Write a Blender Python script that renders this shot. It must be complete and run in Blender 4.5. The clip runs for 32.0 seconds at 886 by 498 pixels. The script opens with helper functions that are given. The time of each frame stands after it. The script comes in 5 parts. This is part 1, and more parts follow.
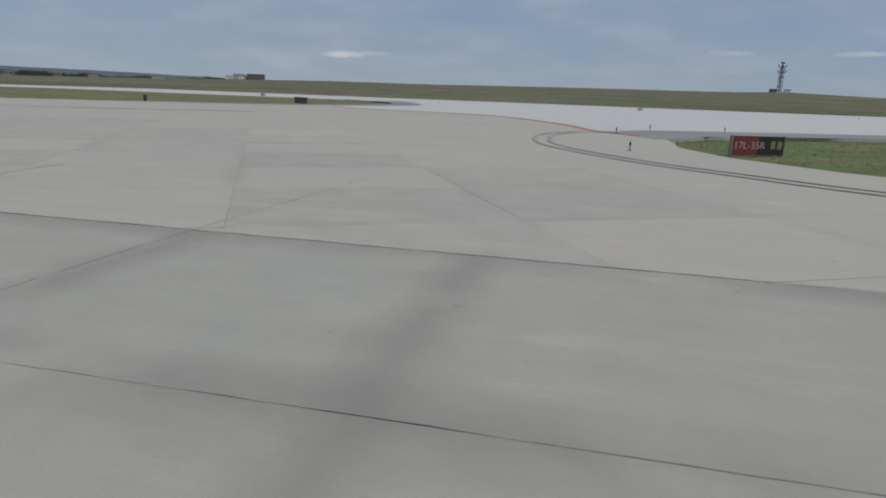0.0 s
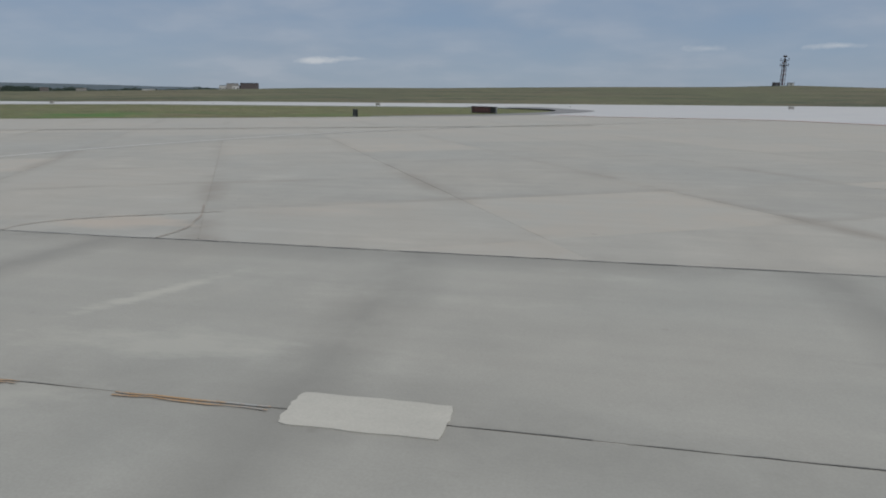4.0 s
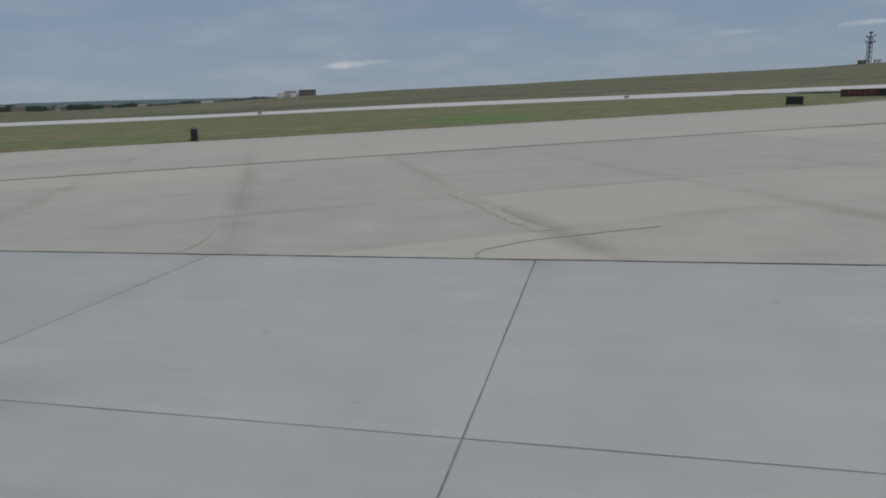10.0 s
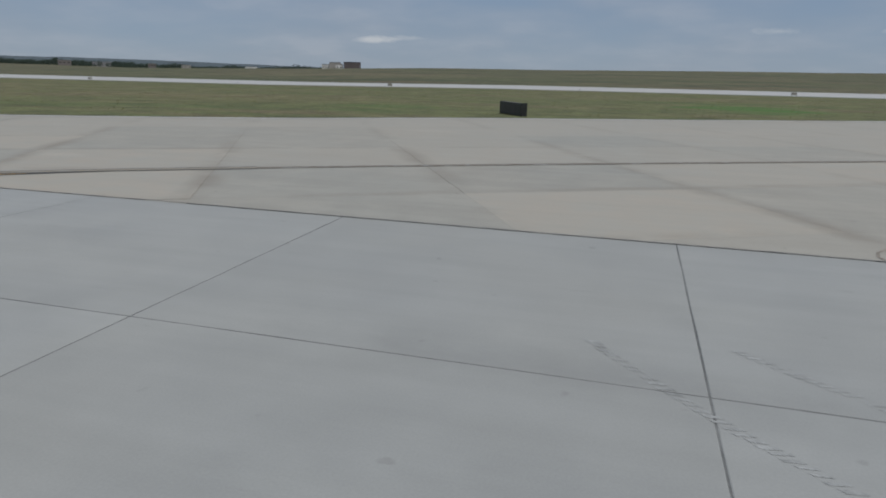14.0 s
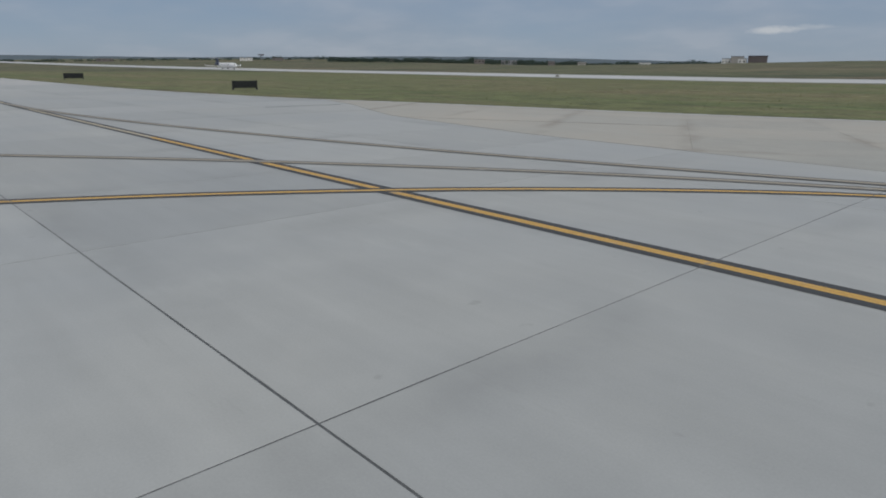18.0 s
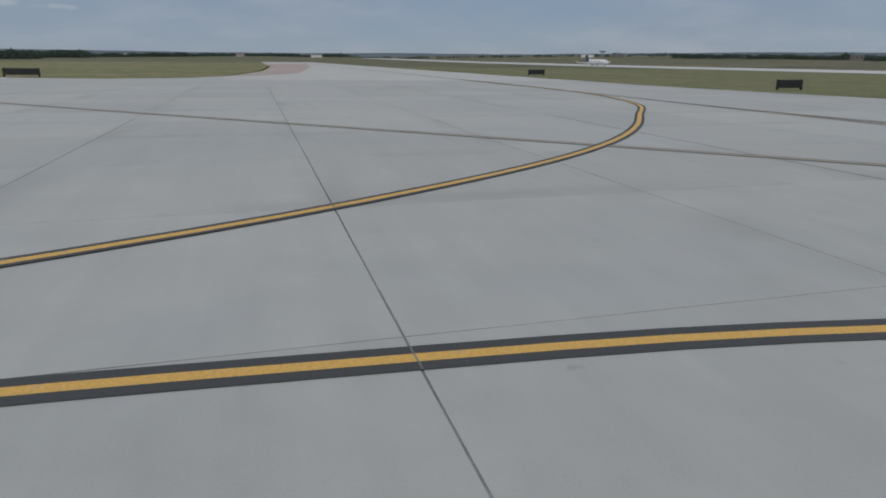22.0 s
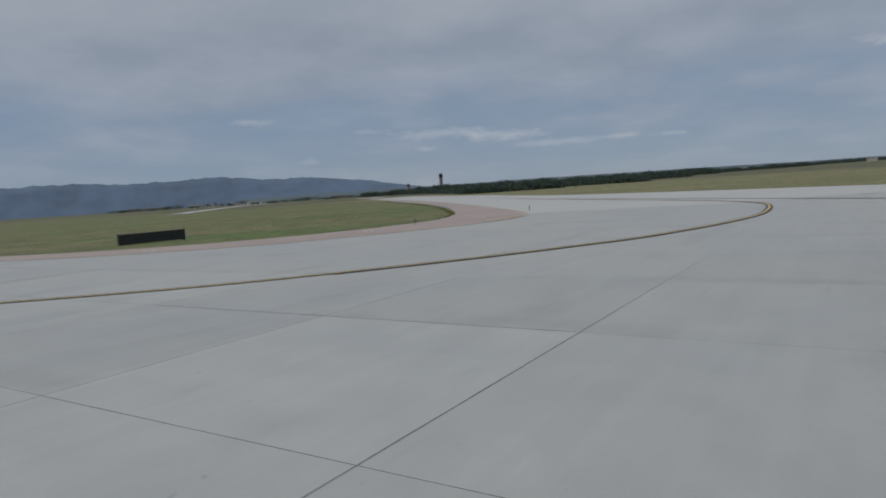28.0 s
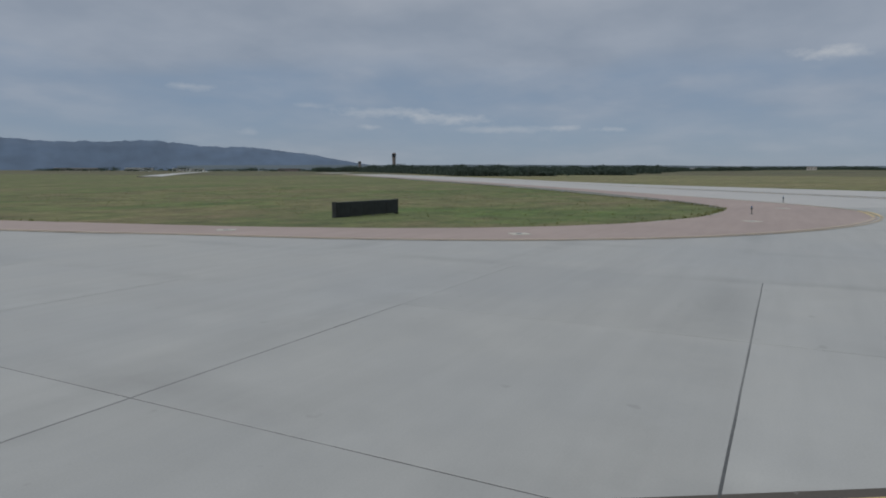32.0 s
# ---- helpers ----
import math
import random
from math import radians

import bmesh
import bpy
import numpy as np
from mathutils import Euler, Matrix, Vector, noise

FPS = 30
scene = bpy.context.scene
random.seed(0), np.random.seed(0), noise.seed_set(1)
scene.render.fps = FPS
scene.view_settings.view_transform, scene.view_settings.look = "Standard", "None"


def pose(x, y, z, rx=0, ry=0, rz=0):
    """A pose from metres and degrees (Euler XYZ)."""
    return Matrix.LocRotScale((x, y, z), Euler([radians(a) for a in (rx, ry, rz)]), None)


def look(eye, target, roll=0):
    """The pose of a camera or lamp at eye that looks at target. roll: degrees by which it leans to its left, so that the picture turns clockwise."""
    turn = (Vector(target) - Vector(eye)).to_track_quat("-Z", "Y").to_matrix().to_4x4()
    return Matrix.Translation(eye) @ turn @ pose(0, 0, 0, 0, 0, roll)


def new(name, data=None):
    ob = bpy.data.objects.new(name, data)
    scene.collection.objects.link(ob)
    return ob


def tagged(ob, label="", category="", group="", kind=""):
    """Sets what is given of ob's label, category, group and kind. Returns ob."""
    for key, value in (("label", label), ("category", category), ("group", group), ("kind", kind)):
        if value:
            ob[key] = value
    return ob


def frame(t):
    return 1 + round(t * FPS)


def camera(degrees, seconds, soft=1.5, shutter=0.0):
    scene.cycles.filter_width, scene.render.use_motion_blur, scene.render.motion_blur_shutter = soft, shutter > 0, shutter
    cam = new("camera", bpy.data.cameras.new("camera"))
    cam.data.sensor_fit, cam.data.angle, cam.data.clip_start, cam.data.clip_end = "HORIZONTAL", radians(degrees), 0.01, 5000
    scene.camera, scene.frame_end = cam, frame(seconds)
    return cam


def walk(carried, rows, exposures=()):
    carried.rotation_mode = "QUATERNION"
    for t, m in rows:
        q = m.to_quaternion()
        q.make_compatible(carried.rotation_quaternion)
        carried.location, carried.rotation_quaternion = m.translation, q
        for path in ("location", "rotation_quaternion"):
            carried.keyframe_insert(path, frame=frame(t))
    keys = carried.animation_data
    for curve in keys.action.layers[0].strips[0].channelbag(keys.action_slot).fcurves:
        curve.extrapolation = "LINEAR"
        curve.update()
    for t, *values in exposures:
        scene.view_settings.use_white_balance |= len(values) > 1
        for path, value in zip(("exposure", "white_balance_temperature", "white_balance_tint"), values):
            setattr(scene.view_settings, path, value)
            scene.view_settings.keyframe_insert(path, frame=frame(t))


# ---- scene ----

from mathutils.geometry import tessellate_polygon

# ---- camera and its walk ----
cam = camera(68.0, 32.0, soft=1.9)
# seconds, x, y, z, yaw, pitch, roll (degrees)
PATH = [
    (0, 74.14, 0.31, 2.69, 12.94, -13.51, 2.05),
    (0.5, 69.84, 0.25, 2.70, 10.39, -13.19, 2.60),
    (1, 65.48, 0.17, 2.68, 12.63, -11.97, 0.14),
    (1.5, 60.98, 0.11, 2.68, 15.07, -11.61, -1.74),
    (2, 56.42, 0.07, 2.68, 15.06, -11.60, -0.84),
    (2.5, 51.88, 0.04, 2.67, 12.71, -11.41, -0.54),
    (4.5, 34.14, 0.32, 2.65, 11.24, -13.54, 0.32),
    (5, 29.66, 0.35, 2.67, 11.50, -13.11, -0.03),
    (5.5, 25.56, 0.41, 2.67, 10.68, -13.03, -0.85),
    (6, 21.55, 0.48, 2.67, 9.10, -12.85, 0.55),
    (6.5, 17.35, 0.53, 2.69, 9.76, -12.84, 0.04),
    (7, 13.12, 0.54, 2.71, 10.96, -13.09, -0.58),
    (7.5, 9.01, 0.53, 2.71, 10.67, -13.02, -0.64),
    (8, 4.92, 0.51, 2.71, 13.84, -13.09, -1.23),
    (8.5, 0.76, 0.50, 2.70, 12.87, -13.57, -0.69),
    (9, -3.34, 0.47, 2.69, 14.29, -12.62, -1.99),
    (9.5, -7.27, 0.40, 2.72, 11.64, -13.63, -0.37),
    (10, -11.09, 0.33, 2.75, 14.27, -13.28, -2.61),
    (10.5, -14.89, 0.31, 2.75, 12.46, -15.07, 0.61),
    (11, -18.57, 0.31, 2.76, 11.96, -14.77, 0.29),
    (11.5, -22.07, 0.31, 2.76, 6.98, -14.55, 1.62),
    (12, -25.41, 0.26, 2.75, 9.37, -14.47, 0.77),
    (12.5, -28.61, 0.14, 2.76, 8.55, -14.19, 1.27),
    (13, -31.69, -0.06, 2.76, 9.16, -13.79, 1.25),
    (13.5, -34.64, -0.35, 2.76, 13.78, -14.27, 1.54),
    (14, -37.43, -0.78, 2.77, 15.86, -14.89, 1.18),
    (14.5, -40.04, -1.39, 2.77, 23.08, -16.00, 0.02),
    (16.5, -49.53, -5.33, 2.74, 37.96, -15.72, -0.41),
    (17, -52.19, -6.72, 2.73, 42.46, -16.01, -0.31),
    (17.5, -54.81, -8.35, 2.74, 42.75, -15.99, 0.55),
    (18, -57.37, -10.07, 2.73, 47.22, -15.66, 0.40),
    (18.5, -59.84, -11.88, 2.68, 49.45, -15.71, 0.47),
    (19, -62.18, -13.76, 2.63, 51.29, -15.43, 0.72),
    (19.5, -64.34, -15.62, 2.63, 58.63, -15.41, -0.21),
    (20, -66.37, -17.59, 2.63, 64.29, -15.70, -1.55),
    (20.5, -68.29, -19.79, 2.61, 63.13, -16.11, -0.01),
    (21, -70.08, -22.17, 2.59, 69.70, -16.19, -0.92),
    (21.5, -71.71, -24.70, 2.59, 73.30, -16.68, -0.21),
    (22, -73.17, -27.38, 2.60, 74.32, -16.11, 0.40),
    (22.5, -74.45, -30.22, 2.61, 78.78, -16.35, -0.16),
    (23, -75.58, -33.14, 2.63, 82.25, -16.09, 0.14),
    (23.5, -76.57, -36.06, 2.66, 87.42, -16.35, -0.60),
    (24, -77.42, -39.02, 2.68, 92.33, -15.82, -0.92),
    (24.5, -78.12, -42.06, 2.70, 97.51, -14.38, -2.14),
    (25, -78.69, -45.15, 2.71, 106.36, -10.66, -4.03),
    (25.5, -79.11, -48.31, 2.71, 111.11, -6.63, -3.38),
    (26, -79.45, -51.50, 2.70, 118.17, -5.04, -3.56),
    (26.5, -79.75, -54.66, 2.69, 120.64, -5.00, -3.51),
    (28.5, -80.23, -67.13, 2.67, 123.21, -5.39, -3.64),
    (29, -80.24, -70.51, 2.67, 118.84, -7.98, -0.39),
    (29.5, -80.20, -74.05, 2.69, 117.75, -8.23, 0.27),
    (30, -80.15, -77.92, 2.70, 116.28, -7.92, 0.86),
    (30.5, -80.13, -81.75, 2.68, 116.36, -6.90, 0.78),
    (31, -80.16, -85.77, 2.66, 118.37, -7.23, -0.29),
    (31.5, -80.19, -89.79, 2.66, 117.81, -6.80, 0.14),
    (32, -80.09, -93.86, 2.64, 117.37, -6.80, 0.14),
]
walk(cam, [(t, pose(x, y, z, 90 + p, 0, yaw) @ pose(0, 0, 0, 0, 0, r)) for t, x, y, z, yaw, p, r in PATH],
     exposures=[(0, -0.02), (2, 0.0), (5, -0.08), (8, -0.19), (10, -0.17), (12, -0.10), (14, -0.12), (17, -0.14), (19, -0.10), (22, -0.15), (24, -0.22), (26, -0.20), (32, -0.18)])

# ---- world, sun ----
SUN_AZ = radians(-25)      # from +x towards +y
SUN_EL = radians(58)
world = bpy.data.worlds.new("world")
scene.world = world
world.use_nodes = True


def mathnode(nt, op, a, b=None, clamp=False):
    n = nt.nodes.new("ShaderNodeMath")
    n.operation, n.use_clamp = op, clamp
    for i, v in enumerate((a, b)):
        if v is None:
            continue
        if isinstance(v, (int, float)):
            n.inputs[i].default_value = v
        else:
            nt.links.new(v, n.inputs[i])
    return n.outputs[0]


def mixcol(nt, fac, a, b, mode="MIX"):
    n = nt.nodes.new("ShaderNodeMix")
    n.data_type, n.blend_type = "RGBA", mode
    for sock, v in ((n.inputs[0], fac), (n.inputs[6], a), (n.inputs[7], b)):
        if isinstance(v, (int, float)):
            sock.default_value = v
        elif isinstance(v, tuple):
            sock.default_value = (*v, 1.0)
        else:
            nt.links.new(v, sock)
    return n.outputs[2]


def ramp(nt, fac, stops):
    n = nt.nodes.new("ShaderNodeValToRGB")
    while len(n.color_ramp.elements) < len(stops):
        n.color_ramp.elements.new(0.5)
    for e, (p, c) in zip(n.color_ramp.elements, stops):
        e.position = p
        e.color = (c, c, c, 1) if isinstance(c, (int, float)) else (*c, 1)
    nt.links.new(fac, n.inputs[0])
    return n.outputs[0]


def noise_tex(nt, coord, scale, detail=4.0, rough=0.55, stretch=None):
    if stretch:
        m = nt.nodes.new("ShaderNodeMapping")
        m.inputs["Scale"].default_value = stretch
        nt.links.new(coord, m.inputs[0])
        coord = m.outputs[0]
    n = nt.nodes.new("ShaderNodeTexNoise")
    n.inputs["Scale"].default_value, n.inputs["Detail"].default_value, n.inputs["Roughness"].default_value = scale, detail, rough
    nt.links.new(coord, n.inputs["Vector"])
    return n.outputs[0]


def build_world():
    nt = world.node_tree
    bg = nt.nodes["Background"]
    sky = nt.nodes.new("ShaderNodeTexSky")
    sky.sky_type, sky.sun_disc = "NISHITA", False
    sky.sun_elevation, sky.sun_rotation = SUN_EL, radians(90) - SUN_AZ
    sky.air_density, sky.dust_density, sky.altitude = 1.0, 1.2, 1800
    tc = nt.nodes.new("ShaderNodeTexCoord")
    # a flat cloud deck: divide the direction by its height
    sep = nt.nodes.new("ShaderNodeSeparateXYZ")
    nt.links.new(tc.outputs["Generated"], sep.inputs[0])
    up = mathnode(nt, "MAXIMUM", sep.outputs[2], 0.0)
    den = mathnode(nt, "ADD", up, 0.22)
    com = nt.nodes.new("ShaderNodeCombineXYZ")
    nt.links.new(mathnode(nt, "DIVIDE", sep.outputs[0], den), com.inputs[0])
    nt.links.new(mathnode(nt, "DIVIDE", sep.outputs[1], den), com.inputs[1])
    deck = noise_tex(nt, com.outputs[0], 0.75, 4.0, 0.48)
    deck2 = noise_tex(nt, com.outputs[0], 2.4, 4.0, 0.5)
    cover = mathnode(nt, "ADD", mathnode(nt, "MULTIPLY", deck, 0.65), mathnode(nt, "MULTIPLY", deck2, 0.35))
    cover = ramp(nt, cover, [(0.38, 0.0), (0.50, 0.45), (0.64, 1.0)])
    # thinner towards the horizon, an even layer overhead
    thick = ramp(nt, sep.outputs[2], [(0.0, 0.55), (0.07, 0.45), (0.11, 0.60), (0.17, 0.85), (0.45, 1.0)])
    cover = mathnode(nt, "MULTIPLY", cover, thick)
    layer = mathnode(nt, "ADD", sep.outputs[2], mathnode(nt, "MULTIPLY", mathnode(nt, "SUBTRACT", deck, 0.5), 0.16))
    cover = mathnode(nt, "MAXIMUM", cover, ramp(nt, layer, [(0.115, 0.0), (0.16, 0.62), (0.24, 0.8)]))
    body = ramp(nt, deck2, [(0.35, (4.9, 5.5, 6.5)), (0.65, (6.4, 6.9, 7.8))])
    overhead = ramp(nt, sep.outputs[2], [(0.22, 0.0), (0.5, 1.0)])
    clear = mixcol(nt, ramp(nt, sep.outputs[2], [(0.0, 0.0), (0.10, 1.0)]), (4.35, 5.5, 7.05), (3.75, 5.1, 7.1))
    col = mixcol(nt, 0.85, sky.outputs[0], clear)
    col = mixcol(nt, cover, col, body)
    col = mixcol(nt, overhead, col, (6.2, 6.9, 7.9))
    # small bright cumulus, low over the horizon: azimuth, elevation, half width, half height (degrees)
    rag = mathnode(nt, "SUBTRACT", noise_tex(nt, tc.outputs["Generated"], 26.0, 5.0, 0.65, (1, 1, 2.2)), 0.5)
    for az, el, w, h, k in ((22.1, 2.65, 2.4, 0.42, 0.75), (18.8, 2.85, 2.2, 0.35, 0.4), (-10.0, 3.6, 2.6, 0.4, 0.4), (-18.6, 3.6, 2.6, 0.35, 0.55),
                            (122.0, 4.9, 5.6, 0.8, 0.4), (116.3, 4.4, 5.2, 0.75, 0.5), (112.5, 3.5, 5.5, 0.5, 0.3), (107.2, 3.6, 1.8, 0.45, 0.45),
                            (103.1, 3.45, 2.5, 0.4, 0.4), (123.9, 3.7, 1.5, 0.35, 0.3), (128.6, 5.4, 2.0, 0.35, 0.25), (133.7, 3.2, 1.1, 0.5, 0.2), (87.9, 8.7, 3.5, 0.8, 0.6), (138.3, 6.6, 2.6, 0.5, 0.35)):
        a, e = radians(az), radians(el)
        d = nt.nodes.new("ShaderNodeVectorMath")
        d.operation = "DOT_PRODUCT"
        nt.links.new(tc.outputs["Generated"], d.inputs[0])
        d.inputs[1].default_value = (math.cos(a), math.sin(a), 0)
        fwd = nt.nodes.new("ShaderNodeVectorMath")
        fwd.operation = "DOT_PRODUCT"
        nt.links.new(tc.outputs["Generated"], fwd.inputs[0])
        fwd.inputs[1].default_value = (-math.sin(a), math.cos(a), 0)
        u = mathnode(nt, "DIVIDE", d.outputs["Value"], radians(w * 0.85))
        v = mathnode(nt, "DIVIDE", mathnode(nt, "SUBTRACT", sep.outputs[2], math.sin(e)), radians(h * 0.7))
        dist = mathnode(nt, "SQRT", mathnode(nt, "ADD", mathnode(nt, "MULTIPLY", u, u), mathnode(nt, "MULTIPLY", v, v)))
        dist = mathnode(nt, "ADD", dist, mathnode(nt, "MULTIPLY", rag, 2.6))
        m = ramp(nt, dist, [(0.0, k * 0.85), (1.0, 0.0)])
        m = mathnode(nt, "MULTIPLY", m, mathnode(nt, "GREATER_THAN", fwd.outputs["Value"], 0.2))
        col = mixcol(nt, m, col, (9.6, 9.9, 10.2))
    nt.links.new(col, bg.inputs["Color"])
    bg.inputs["Strength"].default_value = 0.063


build_world()
sun = new("sun", bpy.data.lights.new("sun", "SUN"))
sun.data.energy, sun.data.angle, sun.data.color = 1.66, radians(12), (1.0, 0.97, 0.92)
sun.matrix_world = look((0, 0, 200), (-math.cos(SUN_AZ) * math.cos(SUN_EL), -math.sin(SUN_AZ) * math.cos(SUN_EL), 200 - math.sin(SUN_EL)))


# ---- materials ----
def material(name, rough=0.8, metal=0.0):
    m = bpy.data.materials.new(name)
    m.use_nodes = True
    b = m.node_tree.nodes["Principled BSDF"]
    b.inputs["Roughness"].default_value, b.inputs["Metallic"].default_value = rough, metal
    return m, m.node_tree, b


def bump(nt, b, height, strength=0.3, dist=0.01):
    n = nt.nodes.new("ShaderNodeBump")
    n.inputs["Strength"].default_value, n.inputs["Distance"].default_value = strength, dist
    nt.links.new(height, n.inputs["Height"])
    nt.links.new(n.outputs[0], b.inputs["Normal"])


def world_coord(nt):
    g = nt.nodes.new("ShaderNodeNewGeometry")
    return g.outputs["Position"]


def plain(name, col, rough=0.6, metal=0.0, vary=0.12, scale=6.0):
    """Paint, metal or plaster with slight blotches and grime."""
    m, nt, b = material(name, rough, metal)
    tc = nt.nodes.new("ShaderNodeTexCoord")
    n = noise_tex(nt, tc.outputs["Object"], scale, 5.0)
    dark = tuple(c * (1 - vary * 2) for c in col)
    nt.links.new(mixcol(nt, ramp(nt, n, [(0.3, 0.0), (0.7, 1.0)]), dark, col), b.inputs["Base Color"])
    bump(nt, b, n, 0.1, 0.004)
    return m


def concrete(name, col, warm, vary=0.09, spread=None, stain=0.3, spill=1.13, peach=None, drag=0.8, gloss=(0.72, 0.9)):
    """Broomed concrete: blotches at several sizes, drag streaks, oil spots and scuffs."""
    m, nt, b = material(name, 0.82)
    pos = world_coord(nt)
    info = nt.nodes.new("ShaderNodeObjectInfo")
    big = noise_tex(nt, pos, 0.11, 4.0, 0.6)
    mid = noise_tex(nt, pos, 0.7, 6.0, 0.65)
    streak = noise_tex(nt, pos, 1.0, 5.0, 0.6, (0.16, 2.2, 1.0))
    fine = noise_tex(nt, pos, 42.0, 3.0, 0.6)
    c = mixcol(nt, ramp(nt, big, [(0.35, 0.0), (0.65, 1.0)]), col, warm)
    for tex, k in ((mid, 1.0), (streak, drag), (fine, 0.7)):
        f = ramp(nt, tex, [(0.25, 1 - vary * k), (0.75, 1 + vary * k)])
        c = mixcol(nt, 1.0, c, f, "MULTIPLY")
    if peach:
        c = mixcol(nt, ramp(nt, info.outputs["Random"], [(0.55, 0.0), (0.95, 0.42)]), c, mixcol(nt, ramp(nt, mid, [(0.3, 0.0), (0.7, 1.0)]), peach, warm))
    rnd = ramp(nt, info.outputs["Random"], [(0.0, 1 - (spread or vary * 0.5)), (1.0, 1 + (spread or vary * 0.5))])
    c = mixcol(nt, 1.0, c, rnd, "MULTIPLY")
    # scuffs and small dark spots
    scuff = ramp(nt, noise_tex(nt, pos, 0.55, 7.0, 0.72, (0.5, 2.6, 1)), [(0.62, 0.0), (0.74, stain)])
    spot = ramp(nt, noise_tex(nt, pos, 2.6, 2.0, 0.4), [(0.735, 0.0), (0.78, stain * 1.3)])
    dark = mixcol(nt, 1.0, c, (0.62, 0.61, 0.60), "MULTIPLY")
    c = mixcol(nt, mathnode(nt, "MAXIMUM", scuff, spot), c, dark)
    pale = ramp(nt, noise_tex(nt, pos, 0.33, 6.0, 0.66, (0.8, 1.9, 1)), [(0.58, 0.0), (0.72, 0.5)])
    c = mixcol(nt, pale, c, mixcol(nt, 1.0, c, (spill, spill, spill * 0.99), "MULTIPLY"))
    nt.links.new(c, b.inputs["Base Color"])
    nt.links.new(ramp(nt, mid, [(0.3, gloss[0]), (0.7, gloss[1])]), b.inputs["Roughness"])
    bump(nt, b, fine, 0.25, 0.003)
    return m


def lattice_stains(m, rules, col, reach=None, east=None, late=None):
    """Broad uneven dirt along a lattice of joints: angle, first line, pitch, half width, amount.
    reach: from y to y it thins out; east: the same from x to x; late: from x to x the lines come sooner by so much."""
    nt = m.node_tree
    b = nt.nodes["Principled BSDF"]
    c = b.inputs["Base Color"].links[0].from_socket
    pos = world_coord(nt)
    sep = nt.nodes.new("ShaderNodeSeparateXYZ")
    nt.links.new(pos, sep.inputs[0])
    for ang, first, pitch, half, amount, seed, start in rules:
        ca, sa = math.cos(radians(ang)), math.sin(radians(ang))
        u = mathnode(nt, "ADD", mathnode(nt, "MULTIPLY", sep.outputs[0], ca), mathnode(nt, "MULTIPLY", sep.outputs[1], sa))
        shift = nt.nodes.new("ShaderNodeVectorMath")
        nt.links.new(pos, shift.inputs[0])
        shift.inputs[1].default_value = (seed * 13.7, seed * 7.1, 0)
        q = shift.outputs[0]
        wob = mathnode(nt, "MULTIPLY", mathnode(nt, "SUBTRACT", noise_tex(nt, q, 0.3, 4.0, 0.6), 0.5), half * 2.6)
        if late and ang == 0:
            wob = mathnode(nt, "ADD", wob, ramp(nt, mathnode(nt, "DIVIDE", mathnode(nt, "SUBTRACT", sep.outputs[0], late[0]), late[1] - late[0]), [(0.0, 0.0), (1.0, late[2])]))
        k = mathnode(nt, "PINGPONG", mathnode(nt, "ADD", mathnode(nt, "ADD", u, wob), pitch * 200 - first), pitch / 2)
        near = ramp(nt, mathnode(nt, "DIVIDE", k, half * 2), [(0.0, 1.0), (0.35, 0.7), (1.0, 0.0)])
        gate = ramp(nt, noise_tex(nt, q, 0.16, 6.0, 0.66), [(start, 0.0), (start + 0.16, 1.0)])
        k = mathnode(nt, "MULTIPLY", mathnode(nt, "MULTIPLY", near, gate), amount)
        if reach:
            span = mathnode(nt, "DIVIDE", mathnode(nt, "SUBTRACT", sep.outputs[1], reach[0]), reach[1] - reach[0])
            k = mathnode(nt, "MULTIPLY", k, ramp(nt, span, [(0.0, 1.0), (1.0, 0.35)]))
        if east:
            span = mathnode(nt, "DIVIDE", mathnode(nt, "SUBTRACT", sep.outputs[0], east[0]), east[1] - east[0])
            k = mathnode(nt, "MULTIPLY", k, ramp(nt, span, [(0.0, 1.0), (1.0, 0.45)]))
        c = mixcol(nt, k, c, col)
    nt.links.new(c, b.inputs["Base Color"])


def splashes(m, spots, col, grain=1.1):
    """Ragged spots of another colour: x, y, half length, half width, lean (degrees), amount."""
    nt = m.node_tree
    b = nt.nodes["Principled BSDF"]
    c = b.inputs["Base Color"].links[0].from_socket
    pos = world_coord(nt)
    rag = mathnode(nt, "SUBTRACT", noise_tex(nt, pos, grain, 7.0, 0.7, (0.6, 1.7, 1)), 0.5)
    sep = nt.nodes.new("ShaderNodeSeparateXYZ")
    nt.links.new(pos, sep.inputs[0])
    for x, y, lx, ly, lean, amount in spots:
        ca, sa = math.cos(radians(lean)), math.sin(radians(lean))
        dx, dy = mathnode(nt, "SUBTRACT", sep.outputs[0], x), mathnode(nt, "SUBTRACT", sep.outputs[1], y)
        u = mathnode(nt, "ADD", mathnode(nt, "MULTIPLY", dx, ca / lx), mathnode(nt, "MULTIPLY", dy, sa / lx))
        v = mathnode(nt, "ADD", mathnode(nt, "MULTIPLY", dx, -sa / ly), mathnode(nt, "MULTIPLY", dy, ca / ly))
        d = mathnode(nt, "SQRT", mathnode(nt, "ADD", mathnode(nt, "MULTIPLY", u, u), mathnode(nt, "MULTIPLY", v, v)))
        d = mathnode(nt, "ADD", d, mathnode(nt, "MULTIPLY", rag, 3.4))
        c = mixcol(nt, ramp(nt, d, [(0.25, amount), (0.95, 0.0)]), c, col)
    nt.links.new(c, b.inputs["Base Color"])


